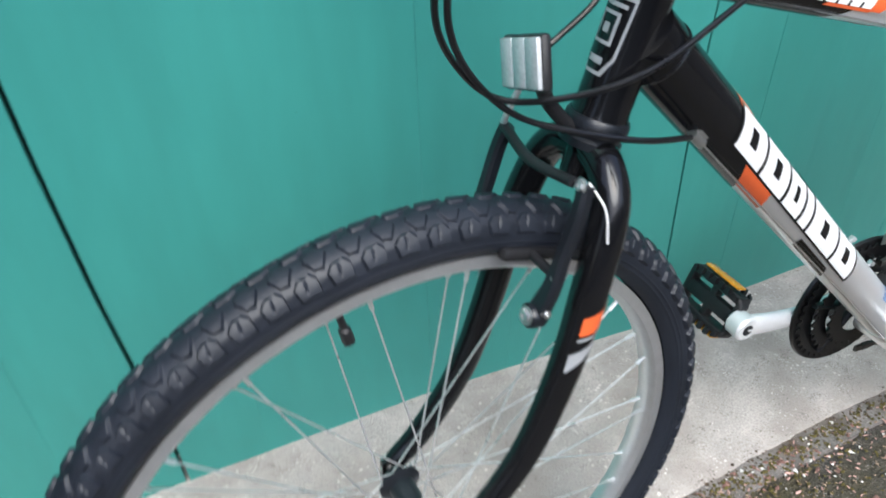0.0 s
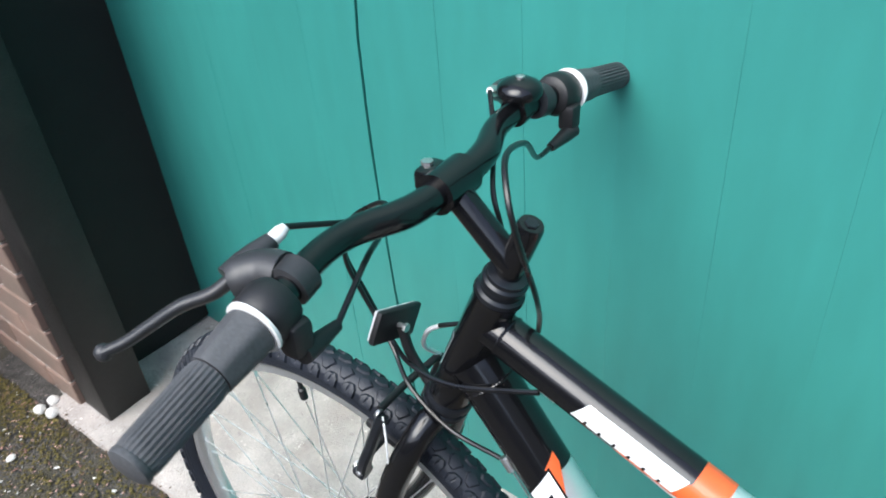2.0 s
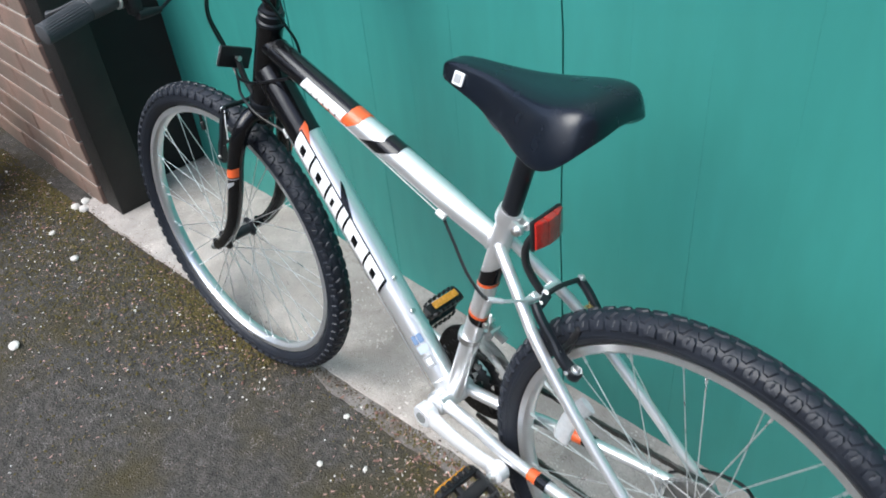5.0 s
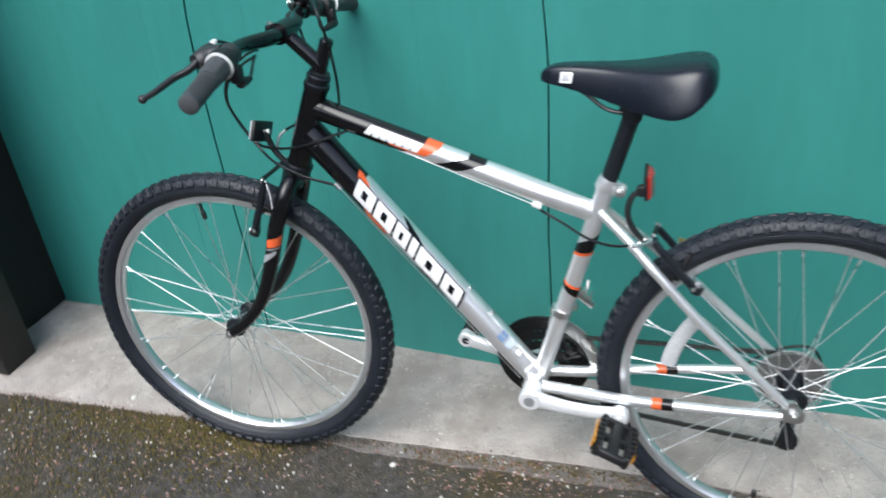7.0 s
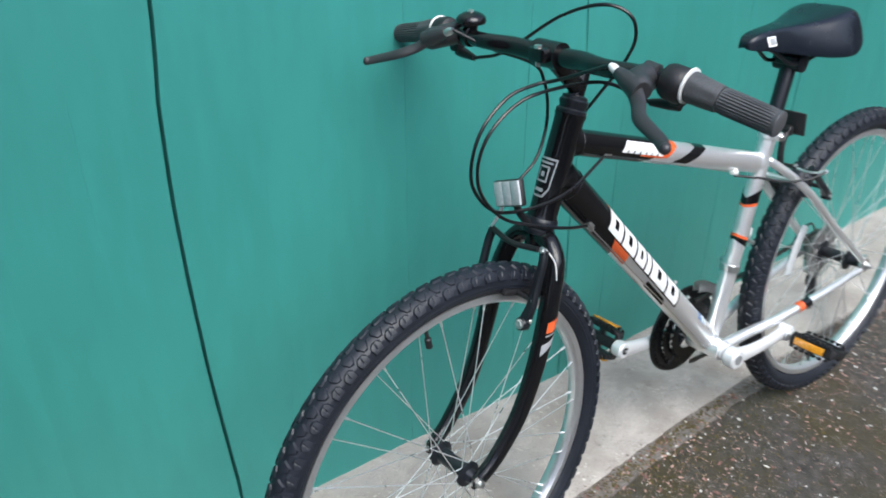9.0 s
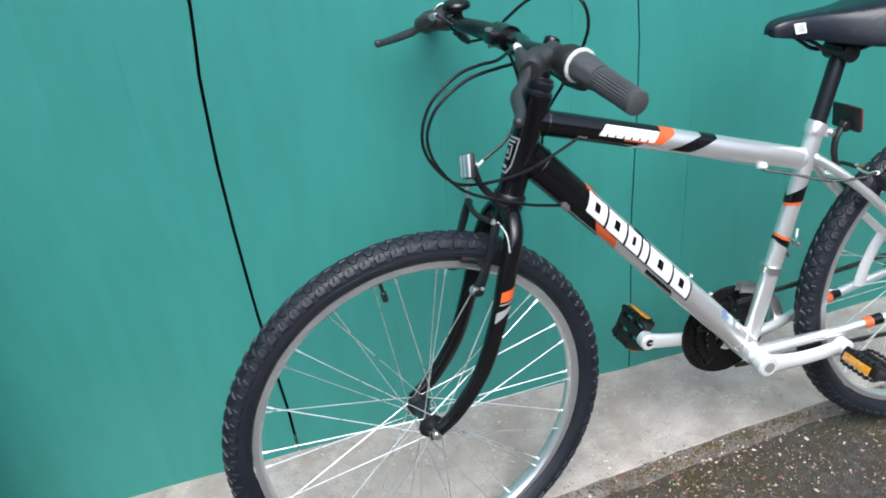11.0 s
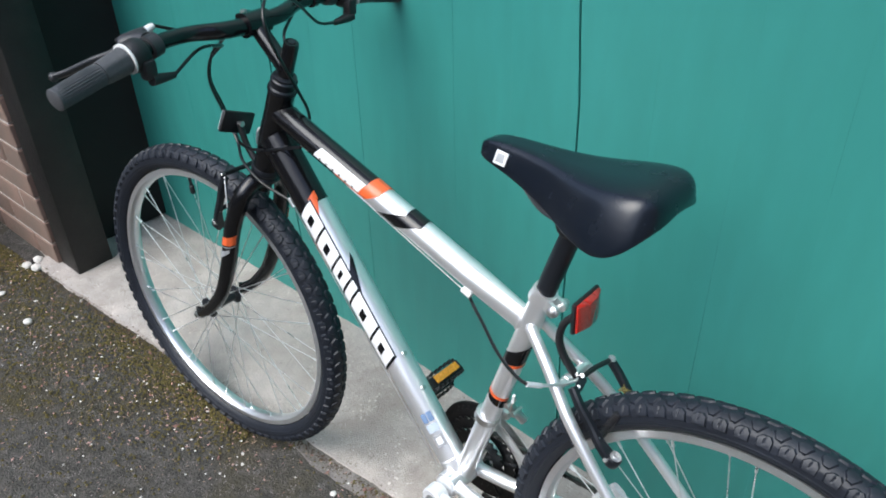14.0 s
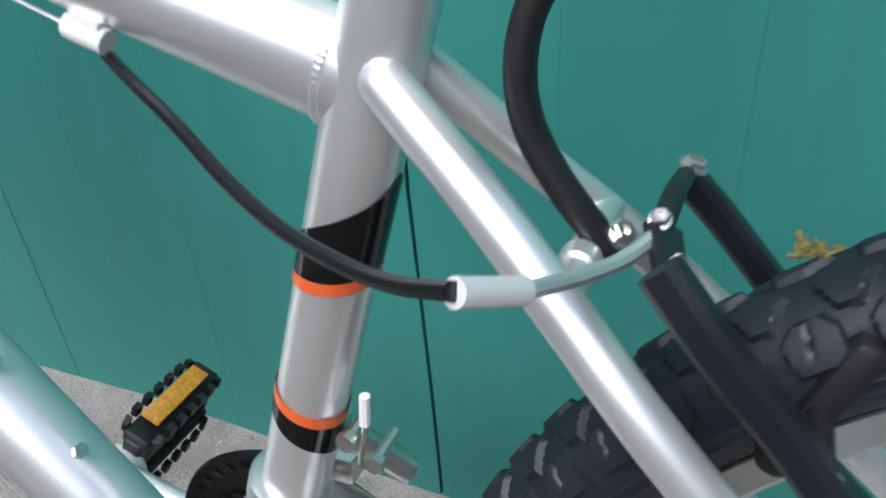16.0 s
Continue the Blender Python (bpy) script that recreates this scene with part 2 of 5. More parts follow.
def bolt(bm, p, q, r=0.004, head=0.004):
    """A hexagonal bolt from p to q with its head at q."""
    sweep(bm, [p, q], r * 0.6, 8)
    d = (Vector(q) - Vector(p)).normalized()
    sweep(bm, [Vector(q), Vector(q) + d * head], r, 6)
    return bm


# ---------------------------------------------------------------- ground and door
def ground_edge(x):
    """Where the concrete sill ends towards the yard."""
    return float(np.interp(x, (-2.5, -0.8, -0.4, 0.3, 0.7, 1.0, 4.0), (-0.38, -0.342, -0.322, -0.284, -0.260, -0.257, -0.255)))


def build_ground():
    bm = bmesh.new()
    xs = [-60, -20, -8, -4] + [-3 + 0.04 * i for i in range(151)] + [4.5, 8, 20, 60]
    ys = [-60, -20, -8, -3.5] + [-2.5 + 0.02 * i for i in range(141)] + [1.5, 8, 60]
    grid = [[bm.verts.new((x, y, -0.003 + (0.006 * noise.noise((x * 2.1, y * 2.1, 3)) + 0.003 * noise.noise((x * 11, y * 11, 5)) if abs(x) < 3.2 and abs(y) < 2.6 else 0) - (0.03 if -1.0 < x < 2.72 and y > ground_edge(x) + 0.02 else 0))) for x in xs] for y in ys]
    for a, b in zip(grid, grid[1:]):
        for k in range(len(xs) - 1):
            bm.faces.new((a[k], a[k + 1], b[k + 1], b[k]))
    tagged(part("ground", bm, ASPHALT), "worn dark asphalt yard with moss and fallen petals", "ground", kind="structure")
    bm = bmesh.new()
    n, rows = 240, []
    for i in range(n + 1):
        x = -0.956 + i * (3.63 / n)
        worn = 1.0 if x < -0.2 else 0.4
        e = ground_edge(x) + worn * (0.008 * noise.noise((x * 6, 0, 1)) + 0.005 * noise.noise((x * 25, 0, 2)))
        drop = 0.022 if x < -0.6 else 0.012
        row = [bm.verts.new((x, e - 0.004, -drop)), bm.verts.new((x, e + 0.005 + 0.003 * noise.noise((x * 40, 0, 4)), 0.006))]
        for k in range(13):
            y = e + 0.02 + (0.14 - e - 0.02) * k / 12
            row.append(bm.verts.new((x, y, 0.010 - 0.034 * max(0.0, k / 12 - 0.25) + 0.0022 * noise.noise((x * 9, y * 9, 7)) + 0.001 * noise.noise((x * 31, y * 31, 8)))))
        rows.append(row)
    for a, b in zip(rows, rows[1:]):
        for k in range(len(a) - 1):
            bm.faces.new((a[k], b[k], b[k + 1], a[k + 1]))
    tagged(part("sill", bm, CONCRETE), "rough grey concrete sill below the green doors", "pavement", kind="structure")
    # low ledge in front of the sill, ragged where the asphalt laps it
    bm, rows = bmesh.new(), []
    for i in range(121):
        x = 0.02 + i * (2.6 / 120)
        e = ground_edge(x) + 0.006
        wide = min(1.0, 0.25 + i / 14) * (0.042 + 0.012 * noise.noise((x * 4, 0, 31)) + 0.007 * noise.noise((x * 21, 0, 32)))
        row = [bm.verts.new((x, e - wide * k / 5, 0.0035 - 0.0012 * k / 5 + 0.0014 * noise.noise((x * 18, k, 33)))) for k in range(6)]
        rows.append(row + [bm.verts.new((x, e - wide - 0.004, -0.02))])
    for a, b in zip(rows, rows[1:]):
        for k in range(len(a) - 1):
            bm.faces.new((a[k], a[k + 1], b[k + 1], b[k]))
    tagged(part("sill_ledge", bm, DAMP_CONCRETE), "dirty dark concrete ledge along the sill edge", "pavement", kind="structure")


DOOR_Y = 0.062


def door_face(x):
    """The doors stand a little out of line: the middle leaf comes forward."""
    return float(np.interp(x, (-1.0, 0.15, 0.60, 2.3), (0.062, 0.060, 0.032, 0.032)))


# the open seams between the leaves, bowed by warped boards: height, place along the wall
SEAMS = (
    ((0.0, 2.1), (-1.0, -1.0)),
    ((0.0, 0.10, 0.20, 0.37, 0.55, 0.70, 0.85, 0.95, 1.2, 2.1), (-0.214, -0.216, -0.223, -0.234, -0.240, -0.242, -0.237, -0.226, -0.215, -0.21)),
    ((0.0, 0.15, 0.40, 0.65, 0.80, 0.95, 1.3, 2.1), (0.588, 0.586, 0.579, 0.583, 0.582, 0.570, 0.562, 0.56)),
    ((0.0, 0.25, 0.8, 2.1), (1.376, 1.374, 1.368, 1.36)),
    ((0.0, 2.1), (2.15, 2.15)),
)


def build_door():
    """Boarded doors: leaves of vertical planks with open, bowed gaps between the leaves."""
    rng = random.Random(5)
    bm = bmesh.new()
    block(bm, pose(0.9, DOOR_Y + 0.06, 1.05), (3.6, 0.03, 2.1))
    door = part("garage_door", bm, DARK_GAP, smooth=False)
    tagged(door, "green painted boarded garage door with vertical planks", "door", kind="structure")
    heights = [-0.012 + 2.07 * k / 36 for k in range(37)]
    for left, right, gaps in zip(SEAMS, SEAMS[1:], ((0.002, 0.003), (0.003, 0.0018), (0.0018, 0.002), (0.002, 0.002))):
        for k in range(6):
            def edge(z, share, outer):
                lo, hi = float(np.interp(z, *left)) + gaps[0], float(np.interp(z, *right)) - gaps[1]
                if outer:
                    return lo if share == 0 else hi
                mean_lo, mean_hi = sum(left[1]) / len(left[1]), sum(right[1]) / len(right[1])
                return mean_lo + (mean_hi - mean_lo) * share / 6
            pb = bmesh.new()
            out = rng.uniform(-0.0004, 0.0004)
            rows = []
            for z in heights:
                a, b = edge(z, k, k == 0), edge(z, k + 1, k == 5)
                wave = 0.0007 * noise.noise((a * 9, z * 2.4, 3.0))
                ja, jb = (0.0005 * min(1.0, max(0.06, noise.noise((q * 31, z * 3.1, 9.0)) + 0.32)) for q in (a, b))
                fa, fb = door_face(a) + out + wave, door_face(b) + out + wave
                rows.append([pb.verts.new(q) for q in ((a, fa + 0.022, z), (a, fa + ja, z), (a + 0.0004, fa, z), (b - 0.0004, fb, z), (b, fb + jb, z), (b, fb + 0.022, z))])
            for lo_row, hi_row in zip(rows, rows[1:]):
                for i in range(6):
                    pb.faces.new((lo_row[i], lo_row[(i + 1) % 6], hi_row[(i + 1) % 6], hi_row[i]))
            pb.faces.new(rows[0][::-1]), pb.faces.new(rows[-1])
            part("plank", pb, GREEN, door, smooth=False)
    bm = bmesh.new()
    block(bm, pose(0.9, DOOR_Y + 0.06, 2.25), (3.7, 0.15, 0.26))
    tagged(part("lintel", bm, BLACK_TIMBER, smooth=False), "black painted timber lintel over the doors", "beam", kind="structure")


POST_X = (-0.894, -0.794)


def build_pier():
    """The black door post and the brick pier beside it."""
    bm = bmesh.new()
    x0, x1 = POST_X
    block(bm, pose((x0 + x1) / 2, -0.238, 1.06), (x1 - x0, 0.104, 2.12), 0.004)
    tagged(part("door_post", bm, POST_PAINT), "worn black painted timber post on the concrete sill", "post", kind="structure")
    bm = bmesh.new()
    block(bm, pose(-0.931, (-0.190 + DOOR_Y + 0.03) / 2, 1.06), (0.05, 0.220 + DOOR_Y, 2.12))
    tagged(part("door_reveal", bm, BLACK_TIMBER), "black painted reveal between post and doors", "reveal", kind="structure")
    bm = bmesh.new()
    px0, px1, y0, y1 = -1.79, -0.896, -0.302, 0.4
    block(bm, pose((px0 - 0.957) / 2 + 0.003, (y0 + y1) / 2 + 0.002, 1.15), (-0.957 - px0 - 0.006, y1 - y0 - 0.004, 2.34))
    block(bm, pose(-0.9285, y0 + 0.052, 1.15), (0.055, 0.096, 2.34))
    wall = part("wall_west", bm, MORTAR, smooth=False)
    tagged(wall, "weathered red brick pier with pale mortar joints", "wall", kind="structure")
    rng = random.Random(11)
    meshes = {}
    def brick(w, x, z, yaw=0):
        key = (round(w, 3), rng.randrange(3))
        if key not in meshes:
            b = bmesh.new()
            block(b, Matrix(), (w + 0.003, 0.10, 0.068), 0.004)
            for v in b.verts:
                v.co += Vector(rng.uniform(-0.0012, 0.0012) for _ in range(3))
            o = part("brick", b, BRICK, wall, smooth=False)
            meshes[key] = o.data
        else:
            o = new("brick", meshes[key])
            o.parent = wall
        o.matrix_basis = pose(x, y0 + 0.05 + rng.uniform(-0.0015, 0.0015), z, 0, rng.uniform(-0.3, 0.3), 0)
    for c in range(30):
        z = 0.035 + c * 0.075
        x = px1 - (0.0 if c % 2 else 0.1125)
        if not c % 2:
            brick(0.1025, px1 - 0.05125, z)
        while x - 0.215 > px0 - 0.01:
            brick(0.215, x - 0.1075, z)
            x -= 0.225
        rest = x - px0
        if rest > 0.03:
            brick(rest, px0 + rest / 2, z)
    # The side wall that closes the place beyond the pier, and its boarded gate.
    bm = bmesh.new()
    block(bm, pose(-2.42, -0.5, 1.0), (0.06, 1.6, 2.0))
    gate = part("boarded_gate", bm, BROWN_WOOD, smooth=False)
    tagged(gate, "dark brown weathered boarded gate across the yard", "gate", kind="structure")
    pb = None
    for k in range(13):
        if pb is None:
            b = bmesh.new()
            block(b, Matrix(), (0.02, 0.114, 1.96), 0.003)
            o = part("board", b, BROWN_WOOD, gate, smooth=False)
            pb = o.data
        else:
            o = new("board", pb)
            o.parent = gate
        o.matrix_basis = pose(-2.38 + rng.uniform(-0.002, 0.002), -1.24 + 0.12 * k, 1.0)
    # Unseen plain walls added round the yard; wall_south's height limits low sky reflections.
    for name, m, size in (("wall_south", pose(0.5, -4.8, 1.05), (7.0, 0.2, 2.1)), ("wall_east", pose(4.1, -2.0, 1.5), (0.2, 5.0, 3.0)), ("wall_end", pose(3.42, 0.2, 1.2), (1.5, 0.2, 2.4)), ("wall_corner", pose(-3.0, -3.2, 1.3), (0.2, 2.6, 2.6))):
        bm = bmesh.new()
        block(bm, m, size)
        tagged(part(name, bm, PLAIN_WALL, smooth=False), "unseen plain weathered wall added to close off the yard", "wall", kind="structure")
    bm = bmesh.new()
    block(bm, pose(-2.2, 0.45, 1.15), (1.1, 0.1, 2.3))
    tagged(part("wall_north", bm, BRICK, smooth=False), "plain brick wall between pier and gate", "wall", kind="structure")


def build_bin():
    """A pale grey box with sunk panels and a dark lid."""
    bin_ob = new("storage_box")
    tagged(bin_ob, "pale grey storage box with sunk panels and dark lid", "box")
    bin_ob.matrix_basis = pose(-1.285, -0.752, -0.002, 0, 0, -58)
    bm = bmesh.new()
    w, d, h = 0.44, 0.26, 0.36
    block(bm, pose(0, 0, h / 2), (w, d, h), 0.008, (0.93, 0.93))
    part("body", bm, BIN_GREY, bin_ob)
    for sx, rz, ww in ((1, 90, d), (-1, 90, d)):
        bm = bmesh.new()
        for x, z, sw, sh in ((0, 0.05, ww * 0.85, 0.05), (0, h - 0.05, ww * 0.85, 0.05), (-ww * 0.40, h / 2, 0.04, h * 0.8), (ww * 0.40, h / 2, 0.04, h * 0.8)):
            block(bm, pose(0, x, z), (0.014, sw, sh), 0.003)
        part("panel_frame", moved(bm, pose(sx * w * 0.483, 0, 0)), BIN_GREY, bin_ob)
    for sy in (1, -1):
        bm = bmesh.new()
        for x, z, sw, sh in ((0, 0.05, w * 0.85, 0.05), (0, h - 0.05, w * 0.85, 0.05), (-w * 0.42, h / 2, 0.05, h * 0.8), (w * 0.42, h / 2, 0.05, h * 0.8)):
            block(bm, pose(x, 0, z), (sw, 0.014, sh), 0.003)
        part("panel_frame", moved(bm, pose(0, sy * d * 0.483, 0)), BIN_GREY, bin_ob)
    bm = bmesh.new()
    block(bm, pose(0, 0, h + 0.02), (w + 0.02, d + 0.02, 0.045), 0.01)
    part("lid", bm, BIN_DARK, bin_ob, "dark plastic lid")


def build_litter():
    rng = random.Random(21)
    def flakes(name, label, mat, count, size, near, stones=False, reach=(-2.3, 2.0), slim=0.45):
        bm = bmesh.new()
        done = 0
        while done < count:
            x = rng.uniform(*reach)
            y = ground_edge(x) - (abs(rng.gauss(0, near * (0.22 if rng.random() < 0.45 else 1.0))) + 0.004)
            if noise.noise((x * 2.3, y * 2.3, 9)) < rng.uniform(-0.5, 0.3):
                continue
            if y < -1.9:
                continue
            done += 1
            s = size * rng.uniform(0.5, 1.5)
            k = rng.randrange(4, 7)
            turn = rng.uniform(0, 6.28)
            z = 0.005 if x > 0.02 and y > ground_edge(x) - 0.04 else 0.0015
            rise = s * (0.5 if stones else 0.12)
            ring = []
            for i in range(k):
                a = 6.28 * i / k
                u, w = s * rng.uniform(0.7, 1.2) * math.cos(a), s * (0.8 if stones else slim) * rng.uniform(0.7, 1.2) * math.sin(a)
                ring.append(bm.verts.new((x + u * math.cos(turn) - w * math.sin(turn), y + u * math.sin(turn) + w * math.cos(turn), z + rng.uniform(-0.002, rise * 0.5))))
            top = bm.verts.new((x, y, z + rise))
            for i in range(k):
                bm.faces.new((ring[i], ring[(i + 1) % k], top))
        tagged(part(name, bm, mat, smooth=False), label, "litter", kind="stuff")
    flakes("petals", "brownish pink fallen petals on the asphalt", CHIP_PINK, 2400, 0.0040, 0.55, slim=0.36)
    flakes("wood_chips", "tan bud scales and chips on the asphalt", CHIP_TAN, 3600, 0.0030, 0.55, slim=0.36)
    flakes("bud_scales", "reddish brown bud scales gathered along the sill", CHIP_RED, 560, 0.0060, 0.16, slim=0.5)
    flakes("grit", "small white grit scattered on the asphalt", CHIP_WHITE, 850, 0.0025, 0.6, True)
    bm = bmesh.new()
    for _ in range(1900):
        x = rng.uniform(-0.9, 2.2)
        off = rng.gauss(-0.010, 0.008) + 0.012 * noise.noise((x * 5, 0, 21))
        y = ground_edge(x) + off
        z = 0.009 if off > 0.006 else 0.004
        q = rng.uniform(0.0012, 0.0034)
        ring = [bm.verts.new((x + q * rng.uniform(0.6, 1.2) * math.cos(a), y + q * rng.uniform(0.6, 1.2) * math.sin(a), z)) for a in (0.3, 1.7, 3.0, 4.4, 5.6)]
        top = bm.verts.new((x, y, z + q * 0.6))
        for i in range(5):
            bm.faces.new((ring[i], ring[(i + 1) % 5], top))
    tagged(part("soil", bm, SOIL, smooth=False), "dark brown soil crumbs along the sill edge", "litter", kind="stuff")
    flakes("moss", "low brown green moss on the asphalt", MOSS, 1800, 0.0026, 0.14, True, (-0.9, 1.0))
    flakes("moss_bed", "olive brown moss on the asphalt beside the pier", MOSS, 9500, 0.0032, 0.26, True, (-1.9, 0.05))
    flakes("paint_flakes", "white paint flakes and petals scattered on the asphalt", CHIP_WHITE, 120, 0.0062, 0.5, slim=0.6)
    for x, y, s in ((-0.932, -0.350, 0.015), (-0.957, -0.330, 0.013), (-0.966, -0.361, 0.013), (0.307, -0.345, 0.007), (-0.715, -0.481, 0.012), (-0.891, -0.470, 0.010), (-0.494, -0.743, 0.014), (0.36, -0.46, 0.007), (-0.40, -0.29, 0.008)):
        bm = bmesh.new()
        bmesh.ops.create_icosphere(bm, subdivisions=2, radius=s)
        for v in bm.verts:
            v.co *= 1 + 0.35 * noise.noise(v.co * 60 + Vector((x, y, 0)) * 9)
            v.co.z *= 0.55
        moved(bm, pose(x, y, s * 0.35 + (0.008 if y > ground_edge(x) else 0)))
        tagged(part("pebble", bm, CHIP_WHITE, smooth=False), "small white pebble lying on the ground", "stone", "white pebbles")


build_ground()
build_door()
build_pier()
build_bin()
build_litter()

# ---------------------------------------------------------------- the bicycle
LEAN_TO_DOOR = 5.0
bicycle = new("bicycle")
bicycle.matrix_basis = pose(0, -0.345, 0.003, -LEAN_TO_DOOR, 0, 0)
tagged(bicycle, "black and silver mountain bicycle leaning on the green door", "bicycle")

FRONT, REAR, BB = Vector((0.0, 0, 0.330)), Vector((1.067, 0, 0.331)), Vector((0.626, 0, 0.284))
HEAD_LOW, HEAD_TOP = Vector((0.184, 0, 0.690)), Vector((0.237, 0, 0.832))
AXIS = (HEAD_TOP - HEAD_LOW).normalized()
SEAT_TOP = Vector((0.744, 0, 0.694))
STEER = Matrix.Translation(HEAD_LOW) @ Matrix.Rotation(radians(4.2), 4, AXIS) @ Matrix.Translation(-HEAD_LOW)
TYRE_R = 0.331


class Tube:
    """A straight tube whose surface takes decals, by metres along it and metres round it from its upper side towards the rider's left."""

    def __init__(self, p, q, r0, r1=None, flat=1.0):
        self.p, self.q, self.r0, self.r1 = Vector(p), Vector(q), r0, r1 or r0
        self.length = (self.q - self.p).length
        self.t = (self.q - self.p).normalized()
        self.left = Vector((0, -1, 0))
        self.up = self.left.cross(self.t) if self.left.cross(self.t).z > 0 else self.t.cross(self.left)

    def radius(self, s):
        return self.r0 + (self.r1 - self.r0) * s / self.length

    def at(self, s, arc, lift=0.0):
        r = self.radius(s)
        a = arc / r
        return self.p + self.t * s + (r + lift) * (math.cos(a) * self.up + math.sin(a) * self.left)

    def mesh(self, n=32, steps=24):
        bm = bmesh.new()
        return sweep(bm, [self.p + self.t * (self.length * i / steps) for i in range(steps + 1)], [self.radius(self.length * i / steps) for i in range(steps + 1)], n)

    def decal(self, name, corners, mat, parent, lift=0.0005, label=""):
        """A thin patch on the tube: corners are four (s, arc), in order round it."""
        bm = bmesh.new()
        c = [Vector((*q, 0)) for q in corners]
        nu, nv = 10, max(4, int(abs(c[3].y - c[0].y) / 0.003) + 2)
        rows = []
        for j in range(nv + 1):
            row = []
            for i in range(nu + 1):
                u, v = i / nu, j / nv
                w = (c[0] * (1 - u) + c[1] * u) * (1 - v) + (c[3] * (1 - u) + c[2] * u) * v
                row.append(bm.verts.new(self.at(w.x, w.y, lift)))
            rows.append(row)
        for a, b in zip(rows, rows[1:]):
            for i in range(nu):
                bm.faces.new((a[i], a[i + 1], b[i + 1], b[i]))
        return part(name, bm, mat, parent, label)


def build_frame():
    dt_p = HEAD_LOW + AXIS * 0.061 + Vector((0.012, 0, -0.004))
    tt_p = HEAD_LOW + AXIS * 0.116 + Vector((0.008, 0, -0.004))
    tt = Tube(tt_p, (0.730, 0, 0.6335), 0.0195)
    dt = Tube(dt_p, BB + Vector((-0.004, 0, 0.010)), 0.0270, 0.0225)
    st = Tube(BB + Vector((0.004, 0, 0)), SEAT_TOP, 0.0154)
    squeeze = lambda q: 1 - 0.27 * min(1.0, max(0.0, ((q - tt.p).dot(tt.t) - tt.length + 0.11) / 0.09))
    tt_bm = tt.mesh()
    for v in tt_bm.verts:
        v.co.y *= squeeze(v.co)
    top = part("top_tube", tt_bm, FRAME_SILVER, bicycle, "silver top tube, black towards the head")
    down = part("down_tube", dt.mesh(), FRAME_SILVER, bicycle, "silver down tube, black towards the head")
    seat = part("seat_tube", st.mesh(), FRAME_SILVER, bicycle, "silver seat tube with black and orange bands")
    # top tube: black front, white lettering panel, orange block, black slash
    r = 0.0195
    h = math.pi * r
    tt.decal("black_band", [(0.0, -h), (0.212, -h), (0.212, h * 0.30), (0.0, h * 0.30)], FRAME_BLACK, top)
    tt.decal("black_band", [(0.0, h * 0.30), (0.212, h * 0.30), (0.150, h), (0.0, h)], FRAME_BLACK, top)
    tt.decal("orange_block", [(0.209, -h), (0.239, -h), (0.236, h * 0.28), (0.209, h * 0.28)], ORANGE, top, 0.0008)
    tt.decal("orange_block", [(0.209, h * 0.28), (0.236, h * 0.28), (0.214, h * 0.60), (0.178, h * 0.60)], ORANGE, top, 0.0008)
    tt.decal("orange_block", [(0.150, h * 0.575), (0.205, h * 0.575), (0.200, h * 0.62), (0.145, h * 0.62)], ORANGE, top, 0.0010)
    tt.decal("white_panel", [(0.110, h * 0.27), (0.207, h * 0.27), (0.200, h * 0.57), (0.100, h * 0.57)], WHITE, top, 0.0012)
    for k in range(6):
        s = 0.112 + 0.0145 * k
        tt.decal("lettering_bar", [(s + 0.002, h * 0.50), (s + 0.0046, h * 0.50), (s + 0.0036, h * 0.57), (s + 0.0008, h * 0.57)], FRAME_BLACK, top, 0.0015)
    tt.decal("black_slash", [(0.280, -h), (0.312, -h), (0.319, h * 0.22), (0.287, h * 0.22)], FRAME_BLACK, top, 0.0008)
    tt.decal("black_slash", [(0.287, h * 0.22), (0.319, h * 0.22), (0.272, h * 0.72), (0.233, h * 0.72)], FRAME_BLACK, top, 0.0008)
    # down tube: black front, orange chevron, row of white blocks with dark edges
    r = 0.0245
    h = math.pi * r
    e = math.pi * 0.0270
    dt.decal("black_band", [(0.0, -e), (0.115, -e), (0.120, h * 0.20), (0.0, h * 0.20)], FRAME_BLACK, down, 0.0004)
    dt.decal("black_band", [(0.0, h * 0.20), (0.120, h * 0.20), (0.160, h * 0.62), (0.0, h * 0.62)], FRAME_BLACK, down)
    dt.decal("black_band", [(0.0, h * 0.62), (0.160, h * 0.62), (0.200, e), (0.0, e)], FRAME_BLACK, down, 0.0007)
    for tube, rad in ((tt, 0.0199), (dt, 0.0275)):
        bm = bmesh.new()
        sweep(bm, [tube.p - tube.t * 0.006, tube.p + tube.t * 0.014], rad, 32)
        part("head_joint", bm, FRAME_BLACK, bicycle)
    dt.decal("orange_chevron", [(0.100, h * 0.06), (0.112, h * 0.06), (0.150, h * 0.26), (0.110, h * 0.26)], ORANGE, down, 0.0009)
    dt.decal("orange_chevron", [(0.148, h * 0.56), (0.205, h * 0.56), (0.230, h * 0.90), (0.182, h * 0.90)], ORANGE, down, 0.0009)
    dt.decal("black_wedge", [(0.214, h * 0.02), (0.226, h * 0.02), (0.298, h * 0.26), (0.250, h * 0.28)], FRAME_BLACK, down, 0.0009)
    dt.decal("black_wedge", [(0.300, h * 0.70), (0.372, h * 0.70), (0.392, h * 0.86), (0.310, h * 0.86)], FRAME_BLACK, down, 0.0009)
    lo, hi = h * 0.235, h * 0.62
    s = 0.113
